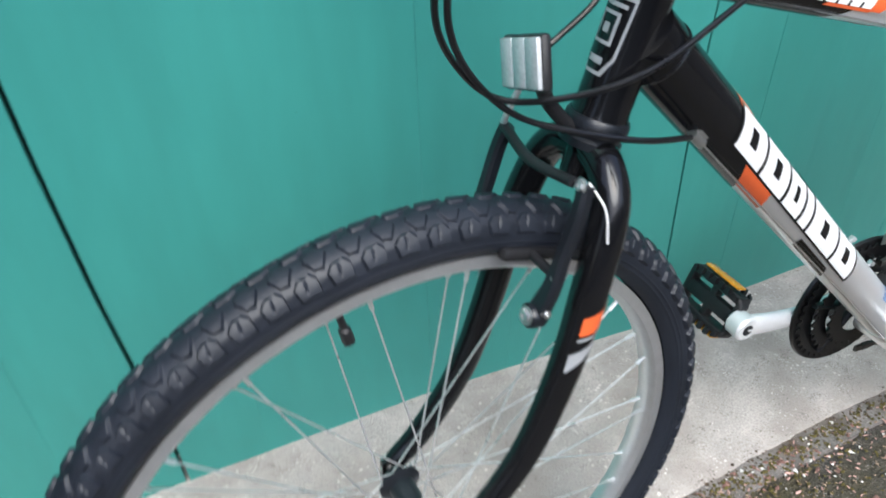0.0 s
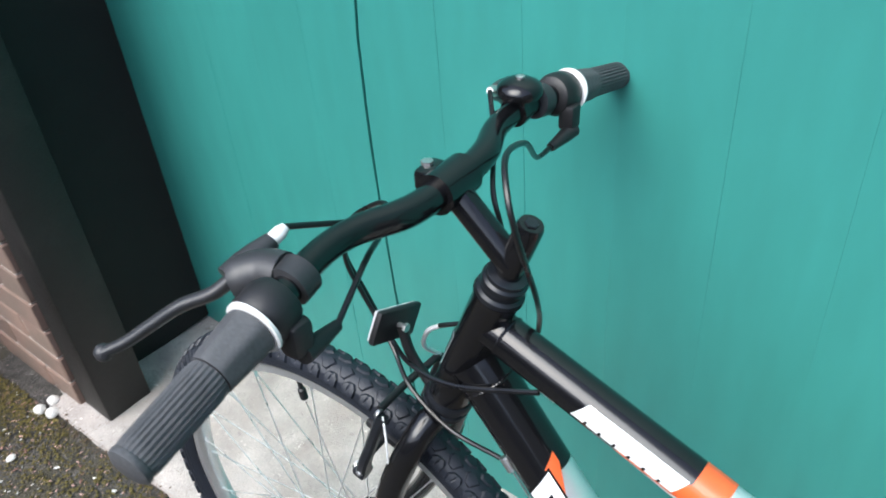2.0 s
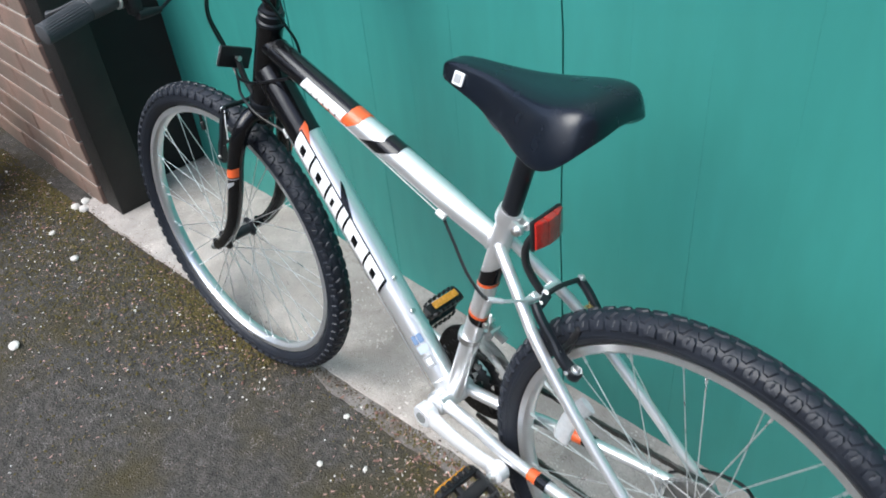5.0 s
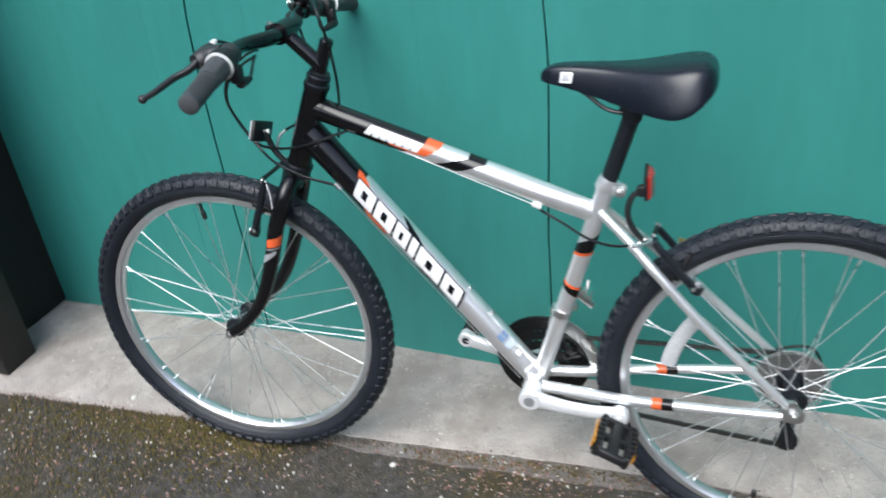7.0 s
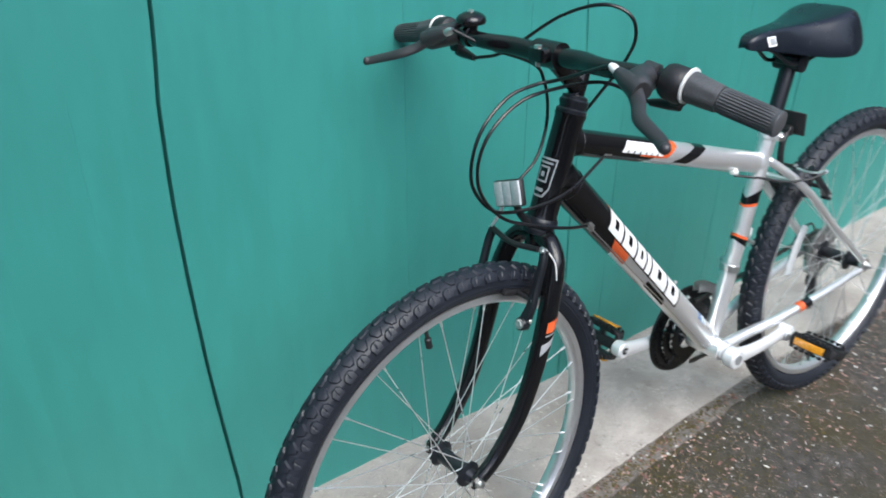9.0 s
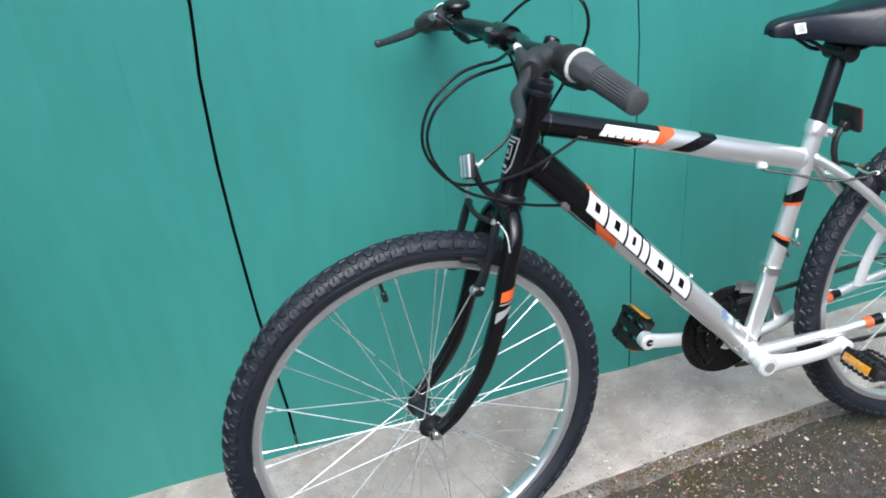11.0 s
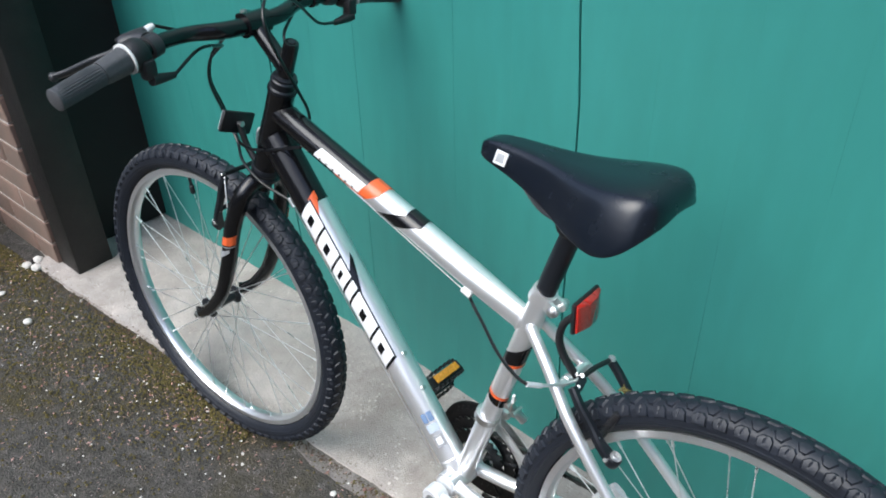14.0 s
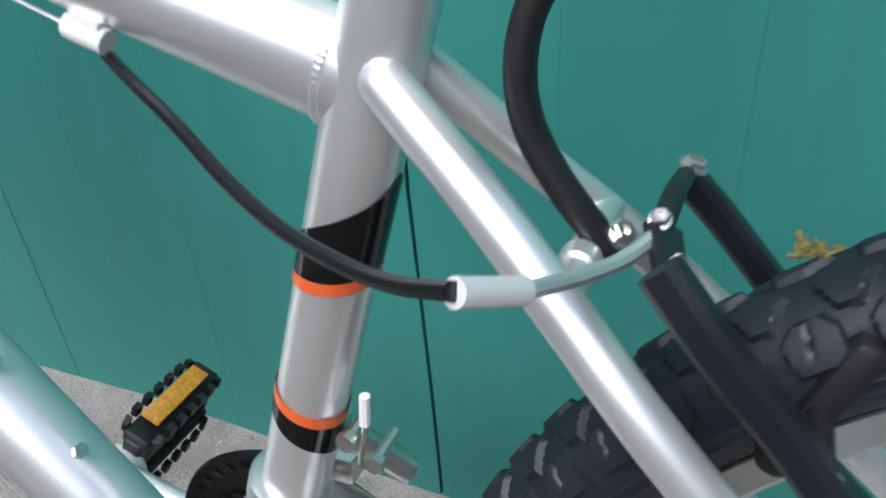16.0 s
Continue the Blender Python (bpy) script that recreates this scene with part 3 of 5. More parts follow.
    # abstract white blocks in place of the maker's name
    for w, slot in ((0.050, (0.34, 0.62, 0.28, 0.70)), (0.050, (0.34, 0.62, 0.28, 0.70)), (0.038, (0.36, 0.60, 0.30, 0.70)), (0.020, None), (0.066, (0.36, 0.60, 0.28, 0.70)), (0.052, (0.34, 0.62, 0.28, 0.70))):
        lean = 0.014
        def quad(a0, a1, b0, b1):
            f = lambda a, b: (s + (w - 0.004) * a + lean * b, lo + (hi - lo) * b)
            return [f(a0, b0), f(a1, b0), f(a1, b1), f(a0, b1)]
        dt.decal("lettering_edge", [(s - 0.003, lo - 0.002), (s + w + 0.001, lo - 0.002), (s + w + lean + 0.001, hi + 0.002), (s + lean - 0.003, hi + 0.002)], FRAME_BLACK, down, 0.0012)
        dt.decal("lettering_block", quad(0, 1, 0, 1), WHITE, down, 0.0016)
        if slot:
            dt.decal("lettering_slot", quad(*slot), FRAME_BLACK, down, 0.0020)
        s += w + 0.0012
    for s0, s1, a0, a1, mat in ((0.496, 0.512, 0.14, 0.25, BLUE_DECAL), (0.496, 0.512, 0.27, 0.38, BLUE_DECAL), (0.516, 0.530, 0.14, 0.38, PALE_DECAL), (0.536, 0.556, 0.16, 0.36, GREY_DECAL), (0.540, 0.552, 0.20, 0.32, WHITE)):
        dt.decal("sticker", [(s0, h * a0), (s1, h * a0), (s1, h * a1), (s0, h * a1)], mat, down, 0.0012 if mat is WHITE else 0.0009)
    # seat tube bands
    r = 0.0154
    h = math.pi * r
    for e in (-h, h):
        for f0, f1, b0, b1, mat, nm, lift in ((0.284, 0.297, 0.298, 0.337, FRAME_BLACK, "black_band", 0.0006), (0.279, 0.284, 0.292, 0.298, ORANGE, "orange_stripe", 0.0008), (0.217, 0.224, 0.196, 0.215, FRAME_BLACK, "black_band", 0.0006), (0.223, 0.228, 0.214, 0.220, ORANGE, "orange_stripe", 0.0008)):
            st.decal(nm, [(f0, 0), (f1, 0), (b1, e), (b0, e)], mat, seat, lift)
    # head tube, cups, bottom bracket
    bm = bmesh.new()
    sweep(bm, [HEAD_LOW - AXIS * 0.004, HEAD_LOW + AXIS * 0.006, HEAD_TOP - AXIS * 0.006, HEAD_TOP + AXIS * 0.003], [0.0235, 0.0215, 0.0215, 0.0235], 32)
    head = part("head_tube", bm, FRAME_BLACK, bicycle, "glossy black head tube with silver badge")
    ht = Tube(HEAD_LOW, HEAD_TOP, 0.0215)
    ht.left, ht.up = Vector((0, -1, 0)), (AXIS.cross(Vector((0, 1, 0)))).normalized() * (1 if AXIS.cross(Vector((0, 1, 0))).x < 0 else -1)
    ht.decal("badge", [(0.030, -0.009), (0.044, -0.0155), (0.044, 0.0155), (0.030, 0.009)], GREY_DECAL, head, 0.0007)
    ht.decal("badge", [(0.044, -0.0155), (0.088, -0.0175), (0.088, 0.0175), (0.044, 0.0155)], GREY_DECAL, head, 0.0007)
    ht.decal("badge_field", [(0.033, -0.007), (0.045, -0.0135), (0.045, 0.0135), (0.033, 0.007)], FRAME_BLACK, head, 0.0011)
    ht.decal("badge_field", [(0.045, -0.0135), (0.085, -0.0155), (0.085, 0.0155), (0.045, 0.0135)], FRAME_BLACK, head, 0.0011)
    for s0, s1, w0, w1 in ((0.052, 0.0545, -0.009, 0.009), (0.073, 0.0755, -0.009, 0.009), (0.0545, 0.073, -0.009, -0.0066), (0.0545, 0.073, 0.0066, 0.009), (0.060, 0.067, -0.003, 0.003), (0.038, 0.043, -0.007, 0.007), (0.079, 0.082, -0.012, 0.012)):
        ht.decal("badge_mark", [(s0, w0), (s1, w0), (s1, w1), (s0, w1)], GREY_DECAL, head, 0.0014)
    for p, d, nm in ((HEAD_LOW, -1, "lower_cup"), (HEAD_TOP, 1, "upper_cup")):
        bm = bmesh.new()
        if d > 0:
            lathe(bm, [(0.0215, 0.0), (0.0225, 0.003), (0.0225, 0.008), (0.0195, 0.010), (0.0195, 0.014), (0.0210, 0.016), (0.0210, 0.022), (0.0185, 0.024), (0.0185, 0.028), (0.0130, 0.030)], along(p, p + AXIS * d), 36)
        else:
            lathe(bm, [(0.024, 0.0), (0.0255, 0.003), (0.0255, 0.009), (0.0225, 0.012), (0.0225, 0.016), (0.0245, 0.018), (0.0245, 0.024), (0.017, 0.026)], along(p, p + AXIS * d), 36)
        part(nm, bm, BLACK_METAL, bicycle, "black headset cup")
    bm = bmesh.new()
    sweep(bm, [BB + Vector((0, -0.036, 0)), BB + Vector((0, 0.036, 0))], 0.021, 32)
    part("bottom_bracket_shell", bm, FRAME_SILVER, bicycle)
    bm = bmesh.new()
    lathe(bm, [(0.017, 0), (0.017, 0.005), (0.012, 0.007)], along(BB + Vector((0, -0.036, 0)), BB + Vector((0, -0.05, 0)), (1, 0, 0)), 24)
    part("bearing_cup", bm, CRANK, bicycle)
    # stays
    for side in (-1, 1):
        bm = bmesh.new()
        lift = 0.004 * -side
        pts = spline([(0.737, side * 0.0125, 0.639), (0.775, side * 0.028, 0.606 + lift), (0.803, side * 0.0385, 0.5805 + lift), (0.840, side * 0.0495, 0.545 + lift), (0.926, side * 0.0585, 0.462), (1.056, side * 0.066, 0.344)], 8)
        sweep(bm, pts, [0.0082] * (len(pts) - 10) + [0.0082 - 0.0014 * i / 9 for i in range(10)], 20)
        bmesh.ops.create_uvsphere(bm, u_segments=12, v_segments=8, radius=0.0083, matrix=Matrix.Translation((0.737, side * 0.0125, 0.639)))
        part("seat_stay", bm, FRAME_SILVER, bicycle)
        bm = bmesh.new()
        pts = spline([(0.638, side * 0.026, 0.286), (0.716, side * 0.034, 0.290), (0.796, side * 0.048, 0.298), (0.926, side * 0.060, 0.312), (1.050, side * 0.066, 0.324)], 8)
        sweep(bm, pts, [0.0115 - 0.0035 * i / (len(pts) - 1) for i in range(len(pts))], 16)
        stay = part("chain_stay", bm, FRAME_SILVER, bicycle)
        for s0, mat, nm in ((0.196, ORANGE, "orange_stripe"), (0.222, FRAME_BLACK, "black_stripe")):
            k = min(range(len(pts)), key=lambda i: abs(pts[i].x - 0.638 - s0))
            p, q = pts[k], pts[k] + (pts[k + 1] - pts[k]).normalized() * (0.017 if mat is ORANGE else 0.020)
            bm = bmesh.new()
            sweep(bm, [p, q], 0.0106, 16, caps=False)
            part(nm, bm, mat, stay)
        bm = bmesh.new()
        plate = [(-0.026, -0.010), (-0.010, -0.016), (0.006, -0.018), (0.016, -0.010), (0.016, 0.006), (0.006, 0.014), (-0.002, 0.026), (-0.012, 0.024), (-0.022, 0.008)]
        extrude_outline(bm, plate, Matrix.Translation((1.067, side * 0.066, 0.331)) @ pose(0, 0, 0, 90, 0, 0), 0.005)
        sweep(bm, [(1.060, side * 0.063, 0.352), (1.060, side * 0.072, 0.352)], 0.0048, 12)
        part("dropout", bm, STEEL, bicycle)
    bm = bmesh.new()
    sweep(bm, [(0.799, -0.036, 0.589), (0.799, 0.036, 0.584)], 0.0060, 16)
    lathe(bm, [(0.0060, -0.005), (0.0069, -0.004), (0.0069, 0.004), (0.0060, 0.005)], along(Vector((0.799, -0.012, 0.588)), Vector((0.799, 1, 0.588)), (1, 0, 0)), 20)
    part("stay_bridge", bm, FRAME_SILVER, bicycle)
    # cable stops
    for p, d in (((0.302, -0.013, 0.763), tt), ((0.628, -0.014, 0.646), tt), ((0.265, -0.018, 0.655), dt)):
        bm = bmesh.new()
        a = Vector(p)
        sweep(bm, [a - d.t * 0.008, a + d.t * 0.008], 0.0048, 10)
        block(bm, along(a, a + d.t) @ pose(0, 0.004, 0), (0.006, 0.006, 0.012))
        part("cable_stop", bm, WHITE_PLASTIC if p[0] > 0.6 else STEEL, bicycle)
    # weld beads where the tubes meet
    def bead(tube, s, r, mat):
        bm = bmesh.new()
        c = tube.p + tube.t * s
        m = along(c, c + tube.t)
        pts, rad = [], []
        for k in range(241):
            a = 2 * math.pi * k / 240
            pts.append(m @ Vector((r * math.cos(a), r * math.sin(a), 0.0)))
            rad.append(0.0017 + 0.0004 * abs(math.sin(a * 26)))
        sweep(bm, pts, rad, 8, caps=False)
        if tube is tt:
            for v in bm.verts:
                v.co.y *= squeeze(v.co)
        part("weld", bm, mat, bicycle)
    bead(tt, tt.length - 0.0165, 0.0190, FRAME_SILVER)
    bead(tt, 0.016, 0.0190, FRAME_BLACK)
    bead(dt, 0.020, 0.0266, FRAME_BLACK)
    bead(dt, dt.length - 0.022, 0.0220, FRAME_SILVER)
    # bottle bosses
    for s in (0.397, 0.459):
        bm = bmesh.new()
        p = dt.at(s, 0.004)
        bolt(bm, p, p + dt.up * 0.002, 0.0042, 0.004)
        part("boss_bolt", bm, STEEL, bicycle)
    return tt, dt, st


def build_seat():
    up = (SEAT_TOP - BB).normalized()
    bm = bmesh.new()
    lathe(bm, [(0.0158, -0.018), (0.0168, -0.016), (0.0172, -0.012), (0.0172, 0.002), (0.0165, 0.005), (0.0145, 0.005)], along(SEAT_TOP, SEAT_TOP + up + Vector((0.16, 0, 0))), 40)
    ear = [(0.008, -0.009), (0.008, 0.008), (0.019, 0.007)] + [(0.0215 + 0.0080 * math.cos(a), -0.001 + 0.0080 * math.sin(a)) for a in (1.35, 1.0, 0.6, 0.2, -0.2, -0.6, -1.0, -1.35)] + [(0.019, -0.009)]
    turned = pose(0, 0, 0, 90, 0, 0)
    for dy in (-1, 1):
        extrude_outline(bm, ear, Matrix.Translation(SEAT_TOP + Vector((0.001, dy * 0.0088, -0.009))) @ pose(0, 0, 0, 0, 16, 0) @ turned, 0.0056)
    clamp = part("seat_clamp", bm, FRAME_SILVER, bicycle, "silver seat clamp")
    bm = bmesh.new()
    c = SEAT_TOP + Vector((0.0205, 0, -0.0165))
    sweep(bm, [c + Vector((0, -0.018, 0)), c + Vector((0, 0.020, 0))], 0.0036, 12)
    lathe(bm, [(0.0070, 0.0), (0.0072, 0.0025), (0.0055, 0.0050), (0.0022, 0.0058)], along(c + Vector((0, -0.0115, 0)), c + Vector((0, -1, 0)), (1, 0, 0)), 24)
    lathe(bm, [(0.0060, 0.0), (0.0088, 0.0005), (0.0088, 0.0030), (0.0060, 0.0035)], along(c + Vector((0, 0.0118, 0)), c + Vector((0, 1, 0)), (1, 0, 0)), 24)
    sweep(bm, [c + Vector((0, 0.015, 0)), c + Vector((0, 0.0205, 0))], 0.0066, 6)
    part("clamp_bolt", bm, STEEL, clamp)
    bm = bmesh.new()
    sweep(bm, [SEAT_TOP - up * 0.02, SEAT_TOP + up * 0.112, SEAT_TOP + up * 0.128], [0.0138, 0.0138, 0.0112], 28)
    part("seat_post", bm, BLACK_METAL, bicycle, "black seat post")
    # saddle: cross-sections from nose to tail
    rows = []
    stations = (0.632, 0.637, 0.648, 0.668, 0.70, 0.73, 0.76, 0.79, 0.82, 0.846, 0.868, 0.884, 0.895, 0.899)
    half = np.interp(stations, (0.632, 0.637, 0.648, 0.668, 0.70, 0.73, 0.76, 0.79, 0.82, 0.846, 0.868, 0.884, 0.895, 0.899), (0.007, 0.014, 0.0195, 0.0235, 0.0275, 0.034, 0.045, 0.060, 0.074, 0.0815, 0.079, 0.070, 0.052, 0.030))
    top_z = np.interp(stations, (0.632, 0.637, 0.648, 0.668, 0.70, 0.76, 0.80, 0.84, 0.87, 0.884, 0.895, 0.899), (0.868, 0.875, 0.881, 0.884, 0.885, 0.886, 0.889, 0.896, 0.900, 0.898, 0.888, 0.876))
    edge_z = np.interp(stations, (0.632, 0.648, 0.668, 0.70, 0.74, 0.80, 0.846, 0.868, 0.884, 0.899), (0.858, 0.855, 0.852, 0.845, 0.835, 0.822, 0.820, 0.830, 0.846, 0.864))
    bm = bmesh.new()
    # half a cross-section, from the skirt over the ridge to the crest: shares of the half width and of the height
    rib = ((1.0, 0.0), (0.99, 0.12), (0.94, 0.34), (0.875, 0.56), (0.80, 0.77), (0.71, 0.90), (0.57, 0.97), (0.36, 1.0), (0.13, 1.0))
    outline = [*rib, *((-y, z) for y, z in reversed(rib)), *((y, 0.24 - 0.20 * abs(y) ** 3) for y in (-0.93, -0.7, -0.4, -0.13, 0.13, 0.4, 0.7, 0.93))]
    n = len(outline)
    for x, hw, zt, ze in zip(stations, half, top_z, edge_z):
        slim = float(np.interp(x, (0.64, 0.72, 0.80), (0.55, 0.3, 0.0)))
        rows.append([bm.verts.new((x, hw * (y + slim * (math.copysign(abs(y) ** 0.6, y) - y)), ze + (zt - ze) * z)) for y, z in outline])
    for a, b in zip(rows, rows[1:]):
        for k in range(n):
            bm.faces.new((a[k], a[(k + 1) % n], b[(k + 1) % n], b[k]))
    bm.faces.new(rows[0][::-1]), bm.faces.new(rows[-1])
    saddle = part("saddle", bm, SADDLE, bicycle, "black padded vinyl saddle")
    sub = saddle.modifiers.new("smooth", "SUBSURF")
    sub.levels = sub.render_levels = 2
    bm = bmesh.new()
    block(bm, Matrix.Translation((0.676, -0.0243, 0.8675)) @ pose(0, 0, 0, -24, 0, -7), (0.019, 0.0026, 0.017), 0.0012)
    part("saddle_badge", bm, WHITE, saddle, "small white square badge")
    bm = bmesh.new()
    block(bm, Matrix.Translation((0.676, -0.0255, 0.8680)) @ pose(0, 0, 0, -24, 0, -7), (0.012, 0.0022, 0.011), 0.0008)
    part("saddle_badge_mark", bm, GREY_DECAL, saddle)
    for side in (-1, 1):
        bm = bmesh.new()
        sweep(bm, spline([(0.676, side * 0.010, 0.858), (0.708, side * 0.018, 0.840), (0.745, side * 0.022, 0.818), (0.800, side * 0.024, 0.818), (0.862, side * 0.035, 0.842)]), 0.0035, 8)
        part("saddle_rail", bm, BLACK_METAL, bicycle)
    bm = bmesh.new()
    c = SEAT_TOP + up * 0.124
    lathe(bm, [(0.012, -0.028), (0.016, -0.026), (0.016, 0.026), (0.012, 0.028)], along(c + Vector((0, 0, 0)), c + Vector((0, 1, 0)), (1, 0, 0)), 20)
    block(bm, Matrix.Translation(c + Vector((0.004, 0, 0.006))), (0.05, 0.04, 0.016), 0.004)
    part("saddle_clamp", bm, BLACK_METAL, bicycle)


def tyre_mesh(wheel, base, phase):
    """A tyre with proud shoulder blocks and kite-shaped middle blocks, staggered from side to side."""
    rr, cr, pitch, steps = 0.0216, TYRE_R - 0.0250, 80, 26
    nu = pitch * steps
    middle = [-1 + 2 * k / 60 for k in range(61)]
    flank = [1.03, 1.08, 1.15, 1.22, 1.26, 1.30, 1.34, 1.45, 1.49, 1.53, 1.62, 1.75, 1.9, 2.04, 2.16]
    across = [-q for q in reversed(flank)] + middle + flank
    v = np.array(across)[None, :]
    w = np.abs(v)
    u = np.arange(nu)[:, None] / steps - phase - np.where(v > 0, 0.0, 0.5)
    run, reach = 26.0, 30.0
    y = w * reach + 0 * u

    def lug(at, outline):
        """1 inside a convex outline (millimetres along and across), 0 outside, with a short slope."""
        q = u - at
        x = (q - np.round(q)) * run + 0 * y
        inside = np.full(x.shape, 9.0)
        for (ax, ay), (bx, by) in zip(outline, outline[1:] + outline[:1]):
            d = math.hypot(bx - ax, by - ay)
            inside = np.minimum(inside, ((bx - ax) * (y - ay) - (by - ay) * (x - ax)) / d)
        return inside

    step = lambda d, soft=0.9: np.clip(d / soft + 0.5, 0, 1)
    kite = step(lug(0.46, [(-8.8, 5.2), (-2.0, 1.2), (7.6, 1.8), (9.4, 6.4), (4.2, 14.6), (-2.2, 15.2)]))
    shoulder = step(lug(0.0, [(-8.6, 18.4), (-4.6, 14.4), (4.4, 15.2), (9.6, 19.8), (7.6, 29.2), (-8.6, 29.2)]))
    sipe = step(lug(0.02, [(-1.4, 17.0), (-0.2, 17.0), (1.4, 24.0), (0.2, 24.0)]), 0.9) * 0.35
    valley = 0.30 * step(24.0 - y, 6.0)
    raised = 0.0035 * np.maximum.reduce([kite, shoulder - sipe, valley])
    raised = np.where(w > 0.985, 0.0, raised)
    rim_line = np.where((np.abs(w - 1.30) < 0.03) | (np.abs(w - 1.49) < 0.03), 0.0006, 0.0)
    phi = np.where(w <= 1, v * radians(78), np.sign(v) * (radians(78) + (w - 1) * radians(58)))
    r = cr + (rr + raised + rim_line) * np.cos(phi)
    h = (rr + raised + rim_line) * np.sin(phi) + 0 * u
    a = 2 * math.pi * np.arange(nu)[:, None] / nu + 0 * v
    pts = np.stack([r * np.cos(a), r * np.sin(a), h, np.ones_like(r)], -1).reshape(-1, 4) @ np.array(base).T
    nv = len(across)
    idx = np.arange(nu * nv).reshape(nu, nv)
    nxt = np.roll(idx, -1, 0)
    faces = np.stack([idx[:, :-1], nxt[:, :-1], nxt[:, 1:], idx[:, 1:]], -1).reshape(-1, 4)
    me = bpy.data.meshes.new("tyre")
    me.from_pydata(pts[:, :3].tolist(), [], faces.tolist())
    me.polygons.foreach_set("use_smooth", [True] * len(faces))
    me.set_sharp_from_angle(angle=radians(32))
    me.materials.append(RUBBER)
    ob = new("tyre", me)
    ob.parent = wheel
    tagged(ob, "black knobbly tyre")


def build_wheel(name, c, m, hub_width, rear):
    """A wheel about the y axis at c: tyre with knobs, rim, hub, spokes."""
    wheel = new(name)
    wheel.parent = bicycle
    tagged(wheel, "spoked wheel with knobbly black tyre and alloy rim")
    base = m @ Matrix.Translation(c) @ pose(0, 0, 0, 90, 0, 0)
    tyre_mesh(wheel, base, 0.62)
    bm = bmesh.new()
    lathe(bm, [(0.2865, 0.0125), (0.2865, 0.0105), (0.281, 0.0095), (0.277, -0.0), (0.281, -0.0095), (0.2865, -0.0105), (0.2865, -0.0125), (0.2765, -0.0130), (0.2720, -0.0085), (0.2705, 0.0), (0.2720, 0.0085), (0.2765, 0.0130)], base, 128, closed=True)
    part("rim", bm, ALLOY, wheel, "silver alloy rim")
    fl = 0.030 if not rear else 0.028
    bm = bmesh.new()
    fr = 0.021 if not rear else 0.024
    lathe(bm, [(0.008, -hub_width / 2 + 0.004), (0.012, -fl - 0.006), (fr, -fl - 0.003), (fr, -fl), (0.013, -fl + 0.004), (0.012, 0), (0.013, fl - 0.004), (fr, fl), (fr, fl + 0.003), (0.012, fl + 0.006), (0.008, hub_width / 2 - 0.004)], base, 32)
    part("hub", bm, BLACK_METAL, wheel, "black hub")
    bm = bmesh.new()
    sweep(bm, [base @ Vector((0, 0, -hub_width / 2 - 0.016)), base @ Vector((0, 0, hub_width / 2 + 0.016))], 0.0048, 12)
    for s in (-1, 1):
        sweep(bm, [base @ Vector((0, 0, s * (hub_width / 2 + 0.003))), base @ Vector((0, 0, s * (hub_width / 2 + 0.011)))], 0.0085, 6)
        sweep(bm, [base @ Vector((0, 0, s * (hub_width / 2 + 0.001))), base @ Vector((0, 0, s * (hub_width / 2 + 0.003)))], 0.0105, 16)
    part("axle", bm, STEEL, wheel, "bright axle nuts")
    spread = 18
    for side in (-1, 1):
        for k in range(spread):
            hub_a = 2 * math.pi * (k + (0.5 if side > 0 else 0)) / spread
            lead = radians(62) * (1 if k % 2 else -1)
            rim_a = hub_a + lead * 0.95 + (0.5 * 2 * math.pi / 36 if side > 0 else 0)
            p = base @ Vector((fr * 0.86 * math.cos(hub_a), fr * 0.86 * math.sin(hub_a), side * (fl + 0.0015)))
            q = base @ Vector((0.2720 * math.cos(rim_a), 0.2720 * math.sin(rim_a), side * 0.003))
            bm = bmesh.new()
            sweep(bm, [p, q], 0.00088, 6)
            sweep(bm, [q - (q - p).normalized() * 0.012, q], 0.0020, 6)
            part("spoke", bm, SPOKE, wheel)
    bm = bmesh.new()
    va = math.radians(99 if not rear else 262)
    d = base.to_3x3() @ Vector((math.cos(va), math.sin(va), 0))
    o = base.translation
    sweep(bm, [o + d * 0.268, o + d * 0.252, o + d * 0.250, o + d * 0.236, o + d * 0.234], [0.003, 0.003, 0.005, 0.005, 0.003], 12)
    part("valve", bm, BLACK_PLASTIC, wheel, "black capped tyre valve")
    return wheel, base


